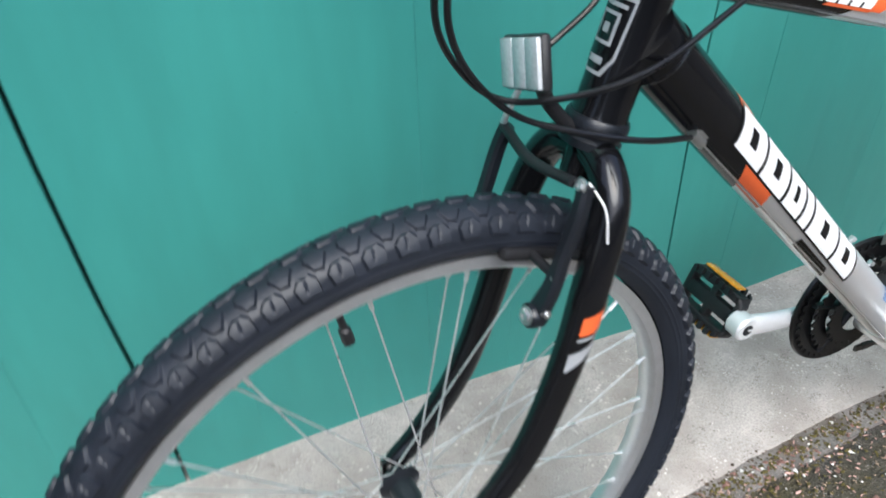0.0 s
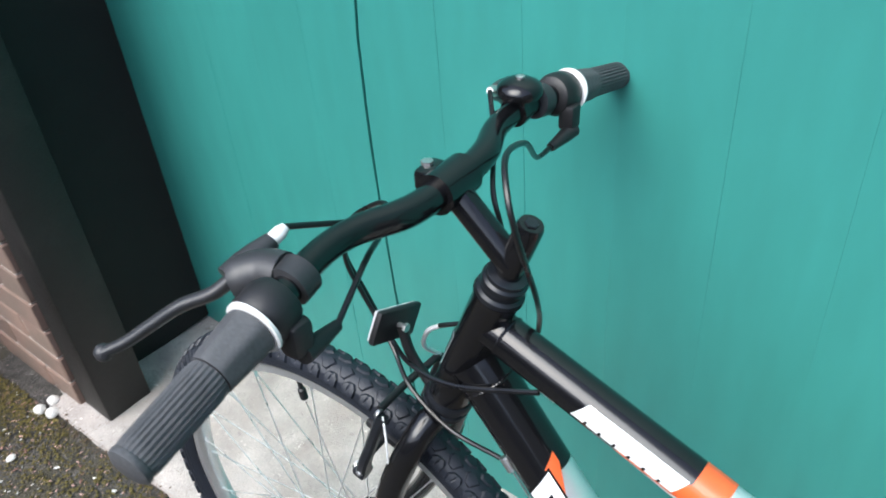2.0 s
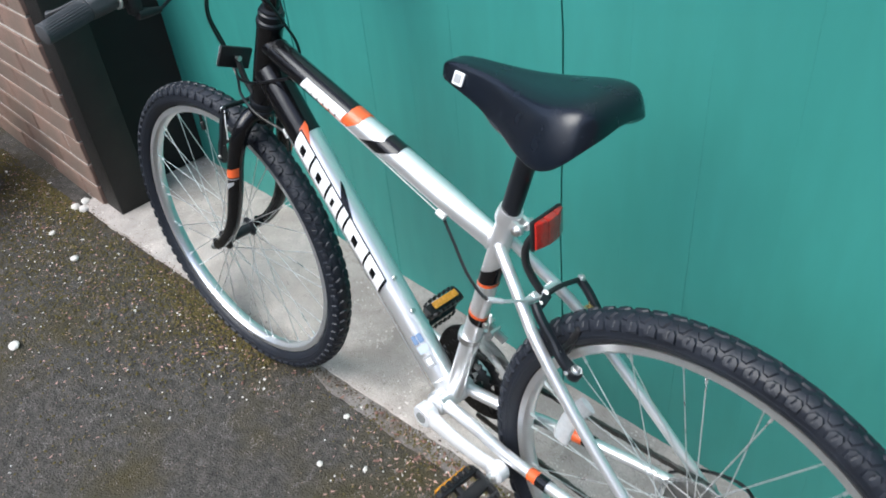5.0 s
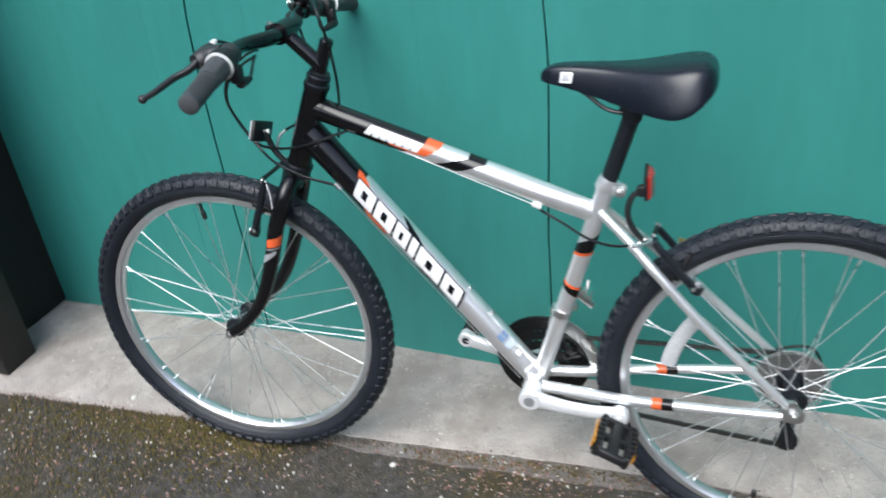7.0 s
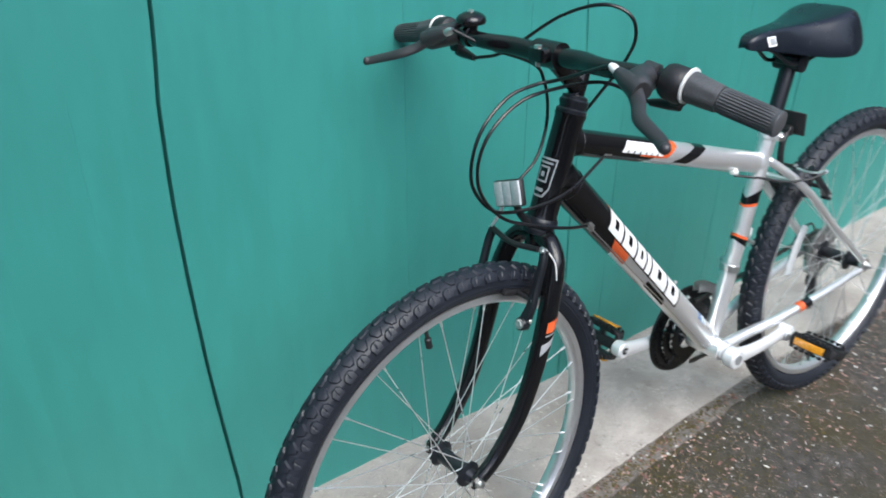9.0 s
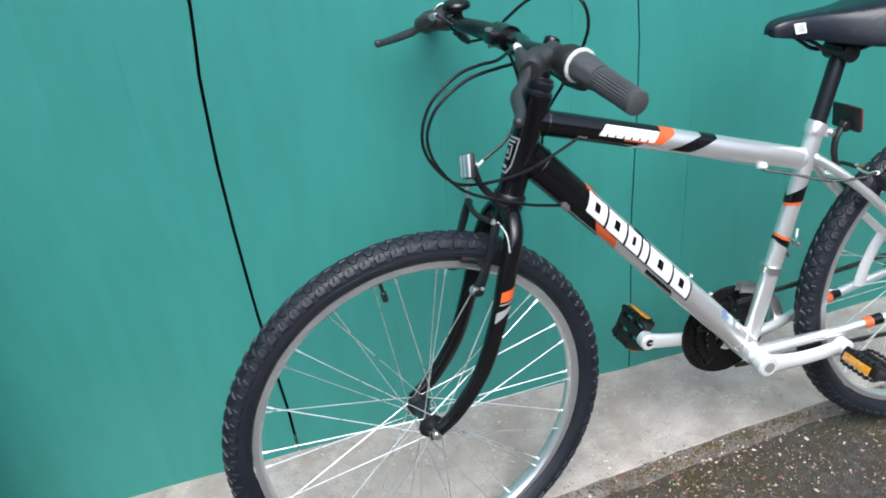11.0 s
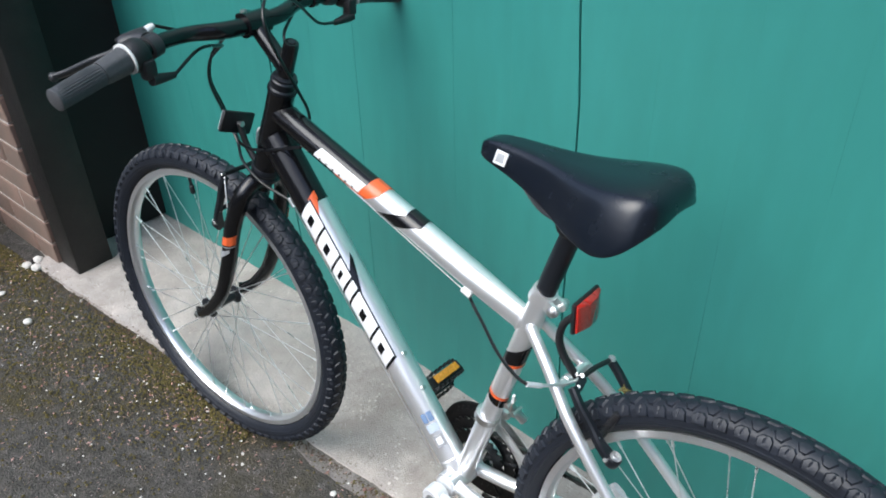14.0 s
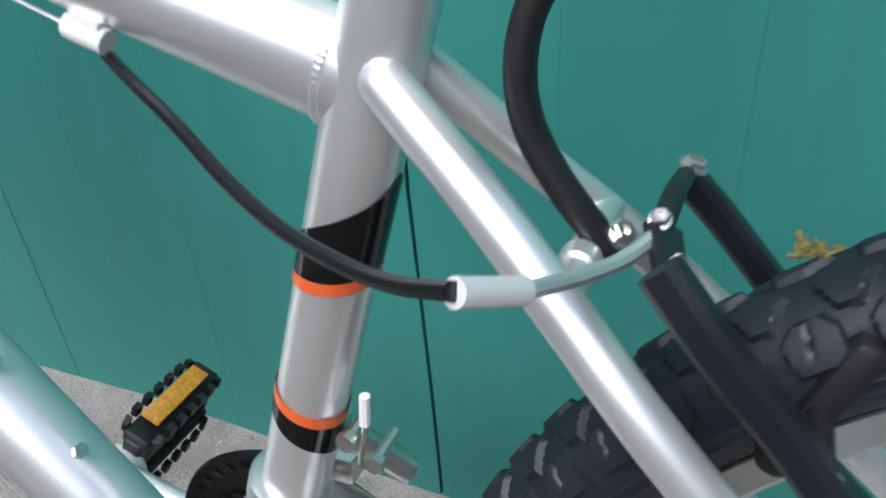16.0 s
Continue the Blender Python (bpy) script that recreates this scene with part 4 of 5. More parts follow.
def build_fork():
    fork = new("fork")
    fork.parent = bicycle
    tagged(fork, "glossy black curved steel fork with orange bands")
    bm = bmesh.new()
    sweep(bm, [HEAD_LOW - AXIS * 0.050, HEAD_LOW - AXIS * 0.02], [0.0145, 0.0165], 24)
    part("steerer", moved(bm, STEER), FRAME_BLACK, fork)
    for side in (-1, 1):
        b = HEAD_LOW - AXIS * 0.026
        pts = spline([b + Vector((0, side * 0.006, 0)), b + Vector((-0.004, side * 0.028, -0.006)), b + Vector((-0.012, side * 0.047, -0.030)), (0.144, side * 0.056, 0.582), (0.122, side * 0.058, 0.505), (0.087, side * 0.0575, 0.421), (0.041, side * 0.056, 0.362), (0.006, side * 0.054, 0.334)], 8)
        n = len(pts)
        rad = [0.0150 if i < n * 0.45 else 0.0150 - 0.0042 * (i - n * 0.45) / (n * 0.55) for i in range(n)]
        bm = bmesh.new()
        sweep(bm, pts, rad, 20, side=(1, 0, 0))
        part("fork_leg", moved(bm, STEER), FRAME_BLACK, fork)
        skin = Tube((0.144, side * 0.056, 0.582), (0.122, side * 0.058, 0.505), 0.0153, 0.0146)
        hh = math.pi * 0.015 * -side
        for nm, mat, corners in (("orange_band", ORANGE, [(0.024, 0.30), (0.041, 0.30), (0.030, 0.92), (0.008, 0.92)]), ("silver_band", GREY_DECAL, [(0.060, 0.24), (0.078, 0.24), (0.050, 0.72), (0.042, 0.72)]), ("silver_band", GREY_DECAL, [(0.044, 0.30), (0.0465, 0.30), (0.0355, 0.90), (0.033, 0.90)])):
            d = skin.decal(nm, [(a, b * hh) for a, b in corners], mat, fork, 0.0007)
            d.data.transform(STEER)
        bm = bmesh.new()
        extrude_outline(bm, [(-0.012, -0.010), (0.006, -0.010), (0.020, 0.006), (0.012, 0.016), (-0.010, 0.010)], Matrix.Translation((0.002, side * 0.0535, 0.331)) @ pose(0, 0, 0, 90, 0, 0), 0.006)
        part("fork_end", moved(bm, STEER), FRAME_BLACK, fork)
    return fork


def bar(bm, pts, wide, deep, across):
    """A flat bar with chamfered edges along the points; across: the direction of its width."""
    pts = [Vector(q) for q in pts]
    rings = []
    for i, p in enumerate(pts):
        t = (pts[min(i + 1, len(pts) - 1)] - pts[max(i - 1, 0)]).normalized()
        a = (across - t * across.dot(t)).normalized()
        b = t.cross(a)
        w, d = wide[i] / 2, deep / 2
        c = min(w, d) * 0.45
        rings.append([bm.verts.new(p + a * x + b * y) for x, y in ((w, -d + c), (w, d - c), (w - c, d), (-w + c, d), (-w, d - c), (-w, -d + c), (-w + c, -d), (w - c, -d))])
    for lo, hi in zip(rings, rings[1:]):
        for k in range(8):
            bm.faces.new((lo[k], lo[(k + 1) % 8], hi[(k + 1) % 8], hi[k]))
    bm.faces.new(rings[0][::-1]), bm.faces.new(rings[-1])
    return bm


def dome(bm, p, d, r):
    """A washer with a six-sided bolt head on it, facing d."""
    p, d = Vector(p), Vector(d).normalized()
    lathe(bm, [(r * 1.3, 0.0), (r * 1.3, 0.0010), (r * 1.1, 0.0012)], along(p, p + d, (0.3, 1, 0.2)), 20)
    lathe(bm, [(r, 0.0012), (r, 0.0032), (r * 0.86, 0.0038), (r * 0.45, 0.0038), (r * 0.42, 0.0022)], along(p, p + d, (0.3, 1, 0.2)), 6)
    return bm


def build_brake(name, arms, m, ahead, pinch):
    """A linear-pull brake: two flat arms, each from its pivot to its top, with shoes and bright bolts; pinch: the side of the cable bolt."""
    brake = new(name)
    brake.parent = bicycle
    tagged(brake, "black linear pull brake with bright bolts")
    for p, q in arms:
        p, q = Vector(p), Vector(q)
        out = Vector((0, -1 if p.y < 0 else 1, 0))
        bm = bmesh.new()
        mid = p.lerp(q, 0.5) + out * 0.004
        pts = spline([p, p.lerp(mid, 0.5) + out * 0.003, mid, mid.lerp(q, 0.6) + out * 0.002, q], 5)
        nn = len(pts)
        bar(bm, pts, [0.0185 - 0.0068 * min(1.0, 2.2 * i / (nn - 1)) for i in range(nn)], 0.0115, out)
        lathe(bm, [(0.0088, -0.006), (0.0100, -0.004), (0.0100, 0.007), (0.0085, 0.009)], along(p, p + ahead, (0, 1, 0)), 24)
        arm = part("brake_arm", moved(bm, m), BLACK_METAL, brake)
        for start, way, r in ((p + ahead * 0.009, ahead, 0.0058), (p.lerp(q, 0.07) + out * 0.0085, out, 0.0036), (p.lerp(q, 0.34) + out * 0.0060, out, 0.0046)) + (((q + ahead * 0.0045, ahead, 0.0044),) if pinch == out.y else ()):
            bm = bmesh.new()
            dome(bm, start, way, r)
            part("brake_bolt", moved(bm, m), STEEL, arm)
        k = p.lerp(q, 0.34)
        s = Vector((k.x, math.copysign(0.0205, p.y), k.z))
        bm = bmesh.new()
        block(bm, Matrix.Translation(s) @ (ahead.to_track_quat("X", "Z").to_matrix().to_4x4()), (0.056, 0.011, 0.011), 0.004)
        sweep(bm, [s, k], 0.004, 10)
        part("brake_shoe", moved(bm, m), BLACK_PLASTIC, brake)
    return brake


def cable(pts, r=0.0025, mat=None, name="cable", label="", parent=None):
    bm = bmesh.new()
    sweep(bm, spline(pts, 10), r, 8 if r < 0.0026 else 14)
    return part(name, bm, mat or CABLE, parent or bicycle, label)


ENDS = {}


def build_bars():
    bars = new("handlebar")
    bars.parent = bicycle
    tagged(bars, "black flat handlebar with twist grips, levers and bell")
    quill_top = HEAD_TOP + AXIS * 0.088
    bm = bmesh.new()
    sweep(bm, [HEAD_TOP + AXIS * 0.015, quill_top - AXIS * 0.004, quill_top], [0.0120, 0.0120, 0.0105], 24)
    neck = HEAD_TOP + AXIS * 0.040
    clamp = Vector((0.190, 0, 0.928))
    sweep(bm, spline([neck, neck.lerp(clamp, 0.3), neck.lerp(clamp, 0.7), clamp], 4), [0.0130] * 13, 20)
    sweep(bm, [clamp + Vector((0, -0.022, 0)), clamp + Vector((0, 0.022, 0))], 0.0185, 24)
    block(bm, Matrix.Translation(clamp + Vector((-0.018, 0, 0.003))), (0.018, 0.030, 0.020), 0.004)
    part("stem", moved(bm, STEER), FRAME_BLACK, bars, "black quill stem")
    bm = bmesh.new()
    bolt(bm, clamp + Vector((-0.022, 0, -0.012)), clamp + Vector((-0.022, 0, 0.012)), 0.0055, 0.004)
    part("stem_bolt", moved(bm, STEER), STEEL, bars)
    bm = bmesh.new()
    bolt(bm, quill_top - AXIS * 0.004, quill_top - AXIS * 0.0005, 0.006, 0.002)
    part("stem_bolt", moved(bm, STEER), BLACK_METAL, bars)
    knots = (0, 0.04, 0.065, 0.095, 0.12, 0.15, 0.18, 0.21, 0.34)
    falls = (0, 0, 0.002, 0.004, 0.005, 0.006, 0.005, 0.003, -0.023)
    ahead = (0, 0, -0.003, -0.016, -0.020, -0.017, -0.010, -0.004, 0.004)
    def shape(y):
        y = float(y)
        blur = [abs(y) + d for d in (-0.010, -0.005, 0, 0.005, 0.010)]
        mean = lambda table: sum(float(np.interp(abs(b), knots, table)) for b in blur) / 5
        return Vector((clamp.x + mean(ahead), y, clamp.z + mean(falls)))
    bm = bmesh.new()
    ys = [-0.324 + 0.648 * i / 60 for i in range(61)]
    sweep(bm, [shape(y) for y in ys], [float(np.interp(abs(y), (0, 0.06, 0.11, 0.34), (0.0128, 0.0128, 0.0112, 0.0112))) for y in ys], 20)
    part("bar", moved(bm, STEER), FRAME_BLACK, bars)
    for side in (-1, 1):
        nm = "left" if side < 0 else "right"
        at = lambda y: shape(side * y)
        axis = (at(0.33) - at(0.20)).normalized()
        # twist shifter body, ring, twist part and fixed grip
        bm = bmesh.new()
        lathe(bm, [(0.013, 0.0), (0.0190, 0.003), (0.0218, 0.010), (0.0218, 0.026), (0.0190, 0.030)], along(at(0.189), at(0.189) + axis), 32)
        block(bm, Matrix.Translation(at(0.199) + Vector((0.016, 0, -0.020))), (0.018, 0.020, 0.028), 0.005)
        part("shifter", moved(bm, STEER), BLACK_PLASTIC, bars)
        bm = bmesh.new()
        lathe(bm, [(0.019, 0.0), (0.0216, 0.0004), (0.0216, 0.0026), (0.019, 0.003)], along(at(0.2195), at(0.2195) + axis), 32)
        part("indicator_ring", moved(bm, STEER), WHITE_PLASTIC, bars, "white ring on the twist grip")
        def ribbed(y0, y1, r0, r1, ribs, name):
            g = bmesh.new()
            n = ribs * 4
            rows = []
            steps = 12
            for j in range(steps + 1):
                u = j / steps
                c = at(y0 + (y1 - y0) * u)
                mm = along(c, c + axis)
                rad = r0 + (r1 - r0) * u
                edge = 0.0 if j in (0, steps) else 1.0
                rows.append([g.verts.new(mm @ Vector(((rad + edge * (0.0008 if k % 4 < 2 else -0.0005)) * math.cos(6.28318 * k / n), (rad + edge * (0.0008 if k % 4 < 2 else -0.0005)) * math.sin(6.28318 * k / n), 0))) for k in range(n)])
            for a, b in zip(rows, rows[1:]):
                for k in range(n):
                    g.faces.new((a[k], a[(k + 1) % n], b[(k + 1) % n], b[k]))
            g.faces.new(rows[0][::-1]), g.faces.new(rows[-1])
            return part(name, moved(g, STEER), GRIP, bars, "dark grey ribbed rubber grip")
        ribbed(0.2235, 0.262, 0.0184, 0.0156, 7, "twist_grip")
        ribbed(0.263, 0.3275, 0.0148, 0.0142, 26, "grip")
        bm = bmesh.new()
        lathe(bm, [(0.0142, 0), (0.0152, 0.002), (0.0147, 0.005), (0.011, 0.007)], along(at(0.3265), at(0.3265) + axis), 28)
        part("grip_end", moved(bm, STEER), GRIP, bars)
        # brake lever
        bm = bmesh.new()
        c = at(0.172)
        lathe(bm, [(0.012, -0.010), (0.0165, -0.008), (0.0165, 0.008), (0.012, 0.010)], along(c, c + axis), 24)
        piv = c + Vector((-0.044, side * 0.020, -0.006))
        sweep(bm, spline([c + Vector((-0.010, 0, 0)), c + Vector((-0.028, side * 0.004, -0.001)), piv], 4), [0.0165] * 4 + [0.0160] * 4 + [0.0130], 16)
        tip0 = c + Vector((-0.038, -side * 0.018, 0.009))
        sweep(bm, [piv, piv.lerp(tip0, 0.35), piv.lerp(tip0, 0.7), tip0], [0.0130, 0.0125, 0.0100, 0.0068], 14)
        part("lever_bracket", moved(bm, STEER), LEVER, bars)
        bm = bmesh.new()
        barrel = tip0 + (tip0 - piv).normalized() * 0.014
        sweep(bm, [tip0, tip0.lerp(barrel, 0.6), barrel], [0.0056, 0.0056, 0.0036], 12)
        part("barrel_adjuster", moved(bm, STEER), WHITE_PLASTIC if side < 0 else STEEL, bars, "pale barrel adjuster")
        bm = bmesh.new()
        pts = spline([piv + Vector((-0.002, -side * 0.006, 0)), piv + Vector((-0.012, side * 0.008, -0.010)), c + Vector((-0.074, side * 0.044, -0.024)), c + Vector((-0.083, side * 0.066, -0.031)), c + Vector((-0.089, side * 0.083, -0.036)), c + Vector((-0.098, side * 0.097, -0.040))], 6)
        nn = len(pts)
        sweep(bm, pts, [0.0098 - 0.0026 * i / nn for i in range(nn)], 16, flat=0.58)
        bmesh.ops.create_uvsphere(bm, u_segments=10, v_segments=8, radius=0.0068, matrix=Matrix.Translation(pts[-1]))
        part("brake_lever", moved(bm, STEER), LEVER, bars, "dark grey brake lever")
        # cable exit of the shifter
        bm = bmesh.new()
        e = at(0.200) + Vector((0.020, 0, -0.034))
        f = e + Vector((-0.004, -side * 0.040, -0.004))
        sweep(bm, [e, e.lerp(f, 0.35), f], [0.008, 0.0075, 0.0045], 12)
        part("cable_boot", moved(bm, STEER), BLACK_PLASTIC, bars)
        ENDS[side] = (tuple(STEER @ barrel), tuple(STEER @ f))
    # bell on the right-hand side
    c = shape(0.140)
    bm = bmesh.new()
    lathe(bm, [(0.009, 0.0), (0.011, 0.006), (0.021, 0.008), (0.0225, 0.011), (0.0215, 0.016), (0.018, 0.020), (0.011, 0.0235), (0.004, 0.025)], Matrix.Translation(c + Vector((0.004, 0, 0.010))), 36)
    lathe(bm, [(0.012, -0.006), (0.0145, -0.005), (0.0145, 0.005), (0.012, 0.006)], along(c, c + Vector((0, 1, 0)), (1, 0, 0)), 20)
    bell = part("bell", moved(bm, STEER), FRAME_BLACK, bars, "black domed bell")
    bm = bmesh.new()
    lathe(bm, [(0.0045, 0.0), (0.0045, 0.002), (0.002, 0.003)], Matrix.Translation(c + Vector((0.004, 0, 0.0345))), 16)
    part("bell_cap", moved(bm, STEER), STEEL, bars)
    # front reflector on its bracket
    rc = Vector((0.118, 0.0, 0.748))
    bm = bmesh.new()
    face = Matrix.Translation(rc) @ pose(0, 0, 0, -21, 6, -8)
    block(bm, face, (0.008, 0.062, 0.038), 0.003)
    refl = part("front_reflector", moved(bm, STEER), BLACK_PLASTIC, bicycle, "oblong clear front reflector with black back")
    for dy, w, mat in ((-0.0195, 0.0190, CLEAR), (0.0, 0.0190, CLEAR), (0.0195, 0.0190, CLEAR)):
        bm = bmesh.new()
        block(bm, face @ pose(-0.0048, dy, 0), (0.004, w, 0.034), 0.001)
        part("reflector_lens", moved(bm, STEER), mat, refl, "clear ribbed lens")
    bm = bmesh.new()
    sweep(bm, spline([rc + Vector((0.008, 0, 0.0)), rc + Vector((0.014, 0, -0.024)), rc + Vector((0.022, 0, -0.040)), (0.164, 0, 0.678)], 5), 0.0055, 10)
    part("reflector_bracket", moved(bm, STEER), BLACK_PLASTIC, refl)
    bm = bmesh.new()
    bolt(bm, rc + Vector((0.004, 0, 0)), rc + Vector((0.012, 0, 0)), 0.005, 0.003)
    part("reflector_bolt", moved(bm, STEER), STEEL, refl)


def build_drive():
    yl, yr = -0.060, 0.072
    # left and right crank
    for side, y, end in ((-1, yl, Vector((0.788, yl - 0.006, 0.275))), (1, yr, Vector((0.465, yr + 0.008, 0.299)))):
        crank = new("crank")
        crank.parent = bicycle
        tagged(crank, "satin silver crank arm with black pedal")
        c = Vector((BB.x, y, BB.z - 0.004))
        bm = bmesh.new()
        pts = [c.lerp(end, i / 10) - Vector((0, 0, 0.006 * math.sin(math.pi * i / 10))) for i in range(11)]
        sweep(bm, pts, [0.0185, 0.0175, 0.0162, 0.0152, 0.0146, 0.0142, 0.0140, 0.0140, 0.0144, 0.0150, 0.0155], 16, flat=1.0)
        for v in bm.verts:
            v.co.y = y + (v.co.y - y) * 0.62
        for p, r in ((c, 0.0205), (end, 0.0165)):
            lathe(bm, [(r - 0.003, -0.012), (r, -0.009), (r, 0.009), (r - 0.003, 0.012)], along(p, p + Vector((0, 1, 0)), (1, 0, 0)), 28)
        part("crank_arm", bm, CRANK, crank)
        bm = bmesh.new()
        sweep(bm, [c + Vector((0, side * 0.010, 0)), c + Vector((0, side * 0.0135, 0))], 0.010, 20)
        part("crank_cap", bm, GREY_PLASTIC, crank)
        # pedal: cage of two rails, end plates, cross bars and amber reflectors
        pc = end + Vector((0, side * (0.070 if side < 0 else 0.053), 0.0))
        tilt = pose(0, 0, 0, 0, 22 if side < 0 else -65, 0)
        bm = bmesh.new()
        pm = Matrix.Translation(pc) @ tilt
        for sx in (-1, 1):
            block(bm, pm @ pose(sx * 0.030, 0, 0), (0.011, 0.088, 0.026), 0.003)
            for k in range(7):
                for sz in (-1, 1):
                    block(bm, pm @ pose(sx * 0.030, -0.036 + 0.012 * k, sz * 0.0145), (0.009, 0.006, 0.005))
        for sy in (-1, 1):
            block(bm, pm @ pose(0, sy * 0.042, 0), (0.066, 0.010, 0.020), 0.003)
        block(bm, pm, (0.024, 0.088, 0.018), 0.006)
        block(bm, pm @ pose(0, 0.0, 0), (0.062, 0.010, 0.014), 0.002)
        # rounded ends of the cage
        back = pm.inverted()
        for v in bm.verts:
            q = back @ v.co
            e = max(0.0, (abs(q.y) - 0.024) / 0.023)
            q.x *= 1 - 0.34 * e * e
            q.z *= 1 - 0.30 * e * e
            v.co = pm @ q
        pedal = part("pedal", bm, BLACK_PLASTIC, crank, "black plastic cage pedal")
        for sx in (-1, 1):
            bm = bmesh.new()
            block(bm, pm @ pose(sx * 0.0362, 0, 0), (0.003, 0.060, 0.015), 0.001)
            part("pedal_reflector", bm, AMBER, crank, "amber pedal reflector")
        bm = bmesh.new()
        sweep(bm, [end, end + Vector((0, side * 0.022, 0))], 0.0065, 12)
        part("pedal_axle", bm, STEEL, crank)
        bm = bmesh.new()
        sweep(bm, [end - Vector((0, side * 0.0125, 0)), end - Vector((0, side * 0.0110, 0))], 0.0075, 16)
        part("axle_socket", bm, BLACK_METAL, crank)
    # chainset
    rings = new("chainset")
    rings.parent = bicycle
    tagged(rings, "black triple chainset with guard ring")
    cy = 0.056
    m0 = Matrix.Translation((BB.x, cy, BB.z + 0.003)) @ pose(0, 0, 0, 90, 0, 0)
    for r, off, teeth in ((0.084, -0.004, 42), (0.069, 0.004, 34), (0.052, 0.012, 26)):
        bm = bmesh.new()
        outer = []
        for k in range(teeth * 4):
            a = 2 * math.pi * k / (teeth * 4)
            outer.append((r + (0.0035 if k % 4 in (1, 2) else -0.0015), a))
        ringo = [[bm.verts.new(m0 @ Vector((q * math.cos(a), q * math.sin(a), off + z))) for q, a in outer] for z in (-0.001, 0.001)]
        ringi = [[bm.verts.new(m0 @ Vector(((r - 0.019) * math.cos(a), (r - 0.019) * math.sin(a), off + z))) for q, a in outer] for z in (-0.001, 0.001)]
        nt = len(outer)
        for k in range(nt):
            j = (k + 1) % nt
            bm.faces.new((ringo[0][k], ringo[0][j], ringo[1][j], ringo[1][k]))
            bm.faces.new((ringi[0][k], ringi[0][j], ringo[0][j], ringo[0][k]))
            bm.faces.new((ringi[1][k], ringo[1][k], ringo[1][j], ringi[1][j]))
            bm.faces.new((ringi[0][k], ringi[1][k], ringi[1][j], ringi[0][j]))
        part("chainring", bm, CHAINSET_BLACK, rings, smooth=False)
    bm = bmesh.new()
    lathe(bm, [(0.077, -0.010), (0.0925, -0.011), (0.094, -0.009), (0.0925, -0.006), (0.077, -0.007)], m0, 72, closed=True)
    part("chain_guard", bm, CHAINSET_BLACK, rings)
    for k in range(5):
        a = 2 * math.pi * k / 5 + 0.3
        bm = bmesh.new()
        p = m0 @ Vector((0.012 * math.cos(a), 0.012 * math.sin(a), 0.0))
        q = m0 @ Vector((0.076 * math.cos(a), 0.076 * math.sin(a), 0.0))
        sweep(bm, [p, q], [0.009, 0.006], 10, flat=0.6)
        part("spider_arm", bm, CHAINSET_BLACK, rings)
    # cassette with clear disc, chain, derailleurs
    cas = new("cassette")
    cas.parent = bicycle
    tagged(cas, "dark sprocket cassette with clear spoke guard")
    mc = Matrix.Translation((REAR.x, 0, REAR.z)) @ pose(0, 0, 0, 90, 0, 0)
    for k, r in enumerate((0.056, 0.049, 0.043, 0.037, 0.031, 0.027)):
        bm = bmesh.new()
        z = -(0.034 + 0.0045 * k)
        prof = [(r + (0.003 if i % 2 else 0.0), 2 * math.pi * i / 48) for i in range(48)]
        extrude_outline(bm, [(q * math.cos(a), q * math.sin(a)) for q, a in prof], mc @ pose(0, 0, z), 0.002)
        part("sprocket", bm, SPROCKET if k % 2 == 0 else CHAIN, cas, smooth=False)
    bm = bmesh.new()
    lathe(bm, [(0.0555, -0.0285), (0.060, -0.0275), (0.062, -0.0265), (0.060, -0.0290), (0.0555, -0.0300)], mc, 64, closed=True)
    part("spoke_guard", bm, CLEAR_PLASTIC, cas, "clear plastic spoke guard")
    bm = bmesh.new()
    lathe(bm, [(0.012, -0.030), (0.0215, -0.031), (0.0235, -0.036), (0.0235, -0.060), (0.020, -0.064), (0.008, -0.064)], mc, 36)
    part("freewheel", bm, BLACK_METAL, cas, "black freewheel body")
    bm = bmesh.new()
    lathe(bm, [(0.0610, -0.0272), (0.0628, -0.0262), (0.0636, -0.0272), (0.0628, -0.0284)], mc, 72, closed=True)
    part("guard_rim", bm, GREY_PLASTIC, cas)
    chain_y = 0.046
    top = [(BB.x + 0.01, chain_y, BB.z + 0.069), (REAR.x, chain_y + 0.001, REAR.z + 0.044)]
    low = [(BB.x + 0.015, chain_y, BB.z - 0.074), (1.075, chain_y, 0.176)]
    for a, b in (top, low):
        a, b = Vector(a), Vector(b)
        count = int((b - a).length / 0.0127)
        bm = bmesh.new()
        for k in range(count):
            p = a.lerp(b, (k + 0.5) / count)
            block(bm, along(p, b) @ pose(0, 0, 0), (0.006 if k % 2 else 0.0042, 0.008, 0.0126))
        part("chain", bm, CHAIN, bicycle, "dark oily chain", smooth=False)
    der = new("rear_derailleur")
    der.parent = bicycle
    tagged(der, "silver and black rear derailleur")
    for c in (Vector((1.069, chain_y, 0.253)), Vector((1.079, chain_y, 0.188))):
        bm = bmesh.new()
        prof = [(0.019 + (0.003 if i % 2 else 0), 2 * math.pi * i / 22) for i in range(22)]
        extrude_outline(bm, [(q * math.cos(a), q * math.sin(a)) for q, a in prof], Matrix.Translation(c) @ pose(0, 0, 0, 90, 0, 0), 0.006)
        part("jockey_wheel", bm, BLACK_PLASTIC, der, smooth=False)
    for dy in (-0.006, 0.006):
        bm = bmesh.new()
        sweep(bm, [(1.069, chain_y + dy, 0.260), (1.077, chain_y + dy, 0.223), (1.079, chain_y + dy, 0.180)], [0.010, 0.012, 0.010], 12, flat=0.18, side=(1, 0, 0))
        part("derailleur_cage", bm, BLACK_METAL, der)
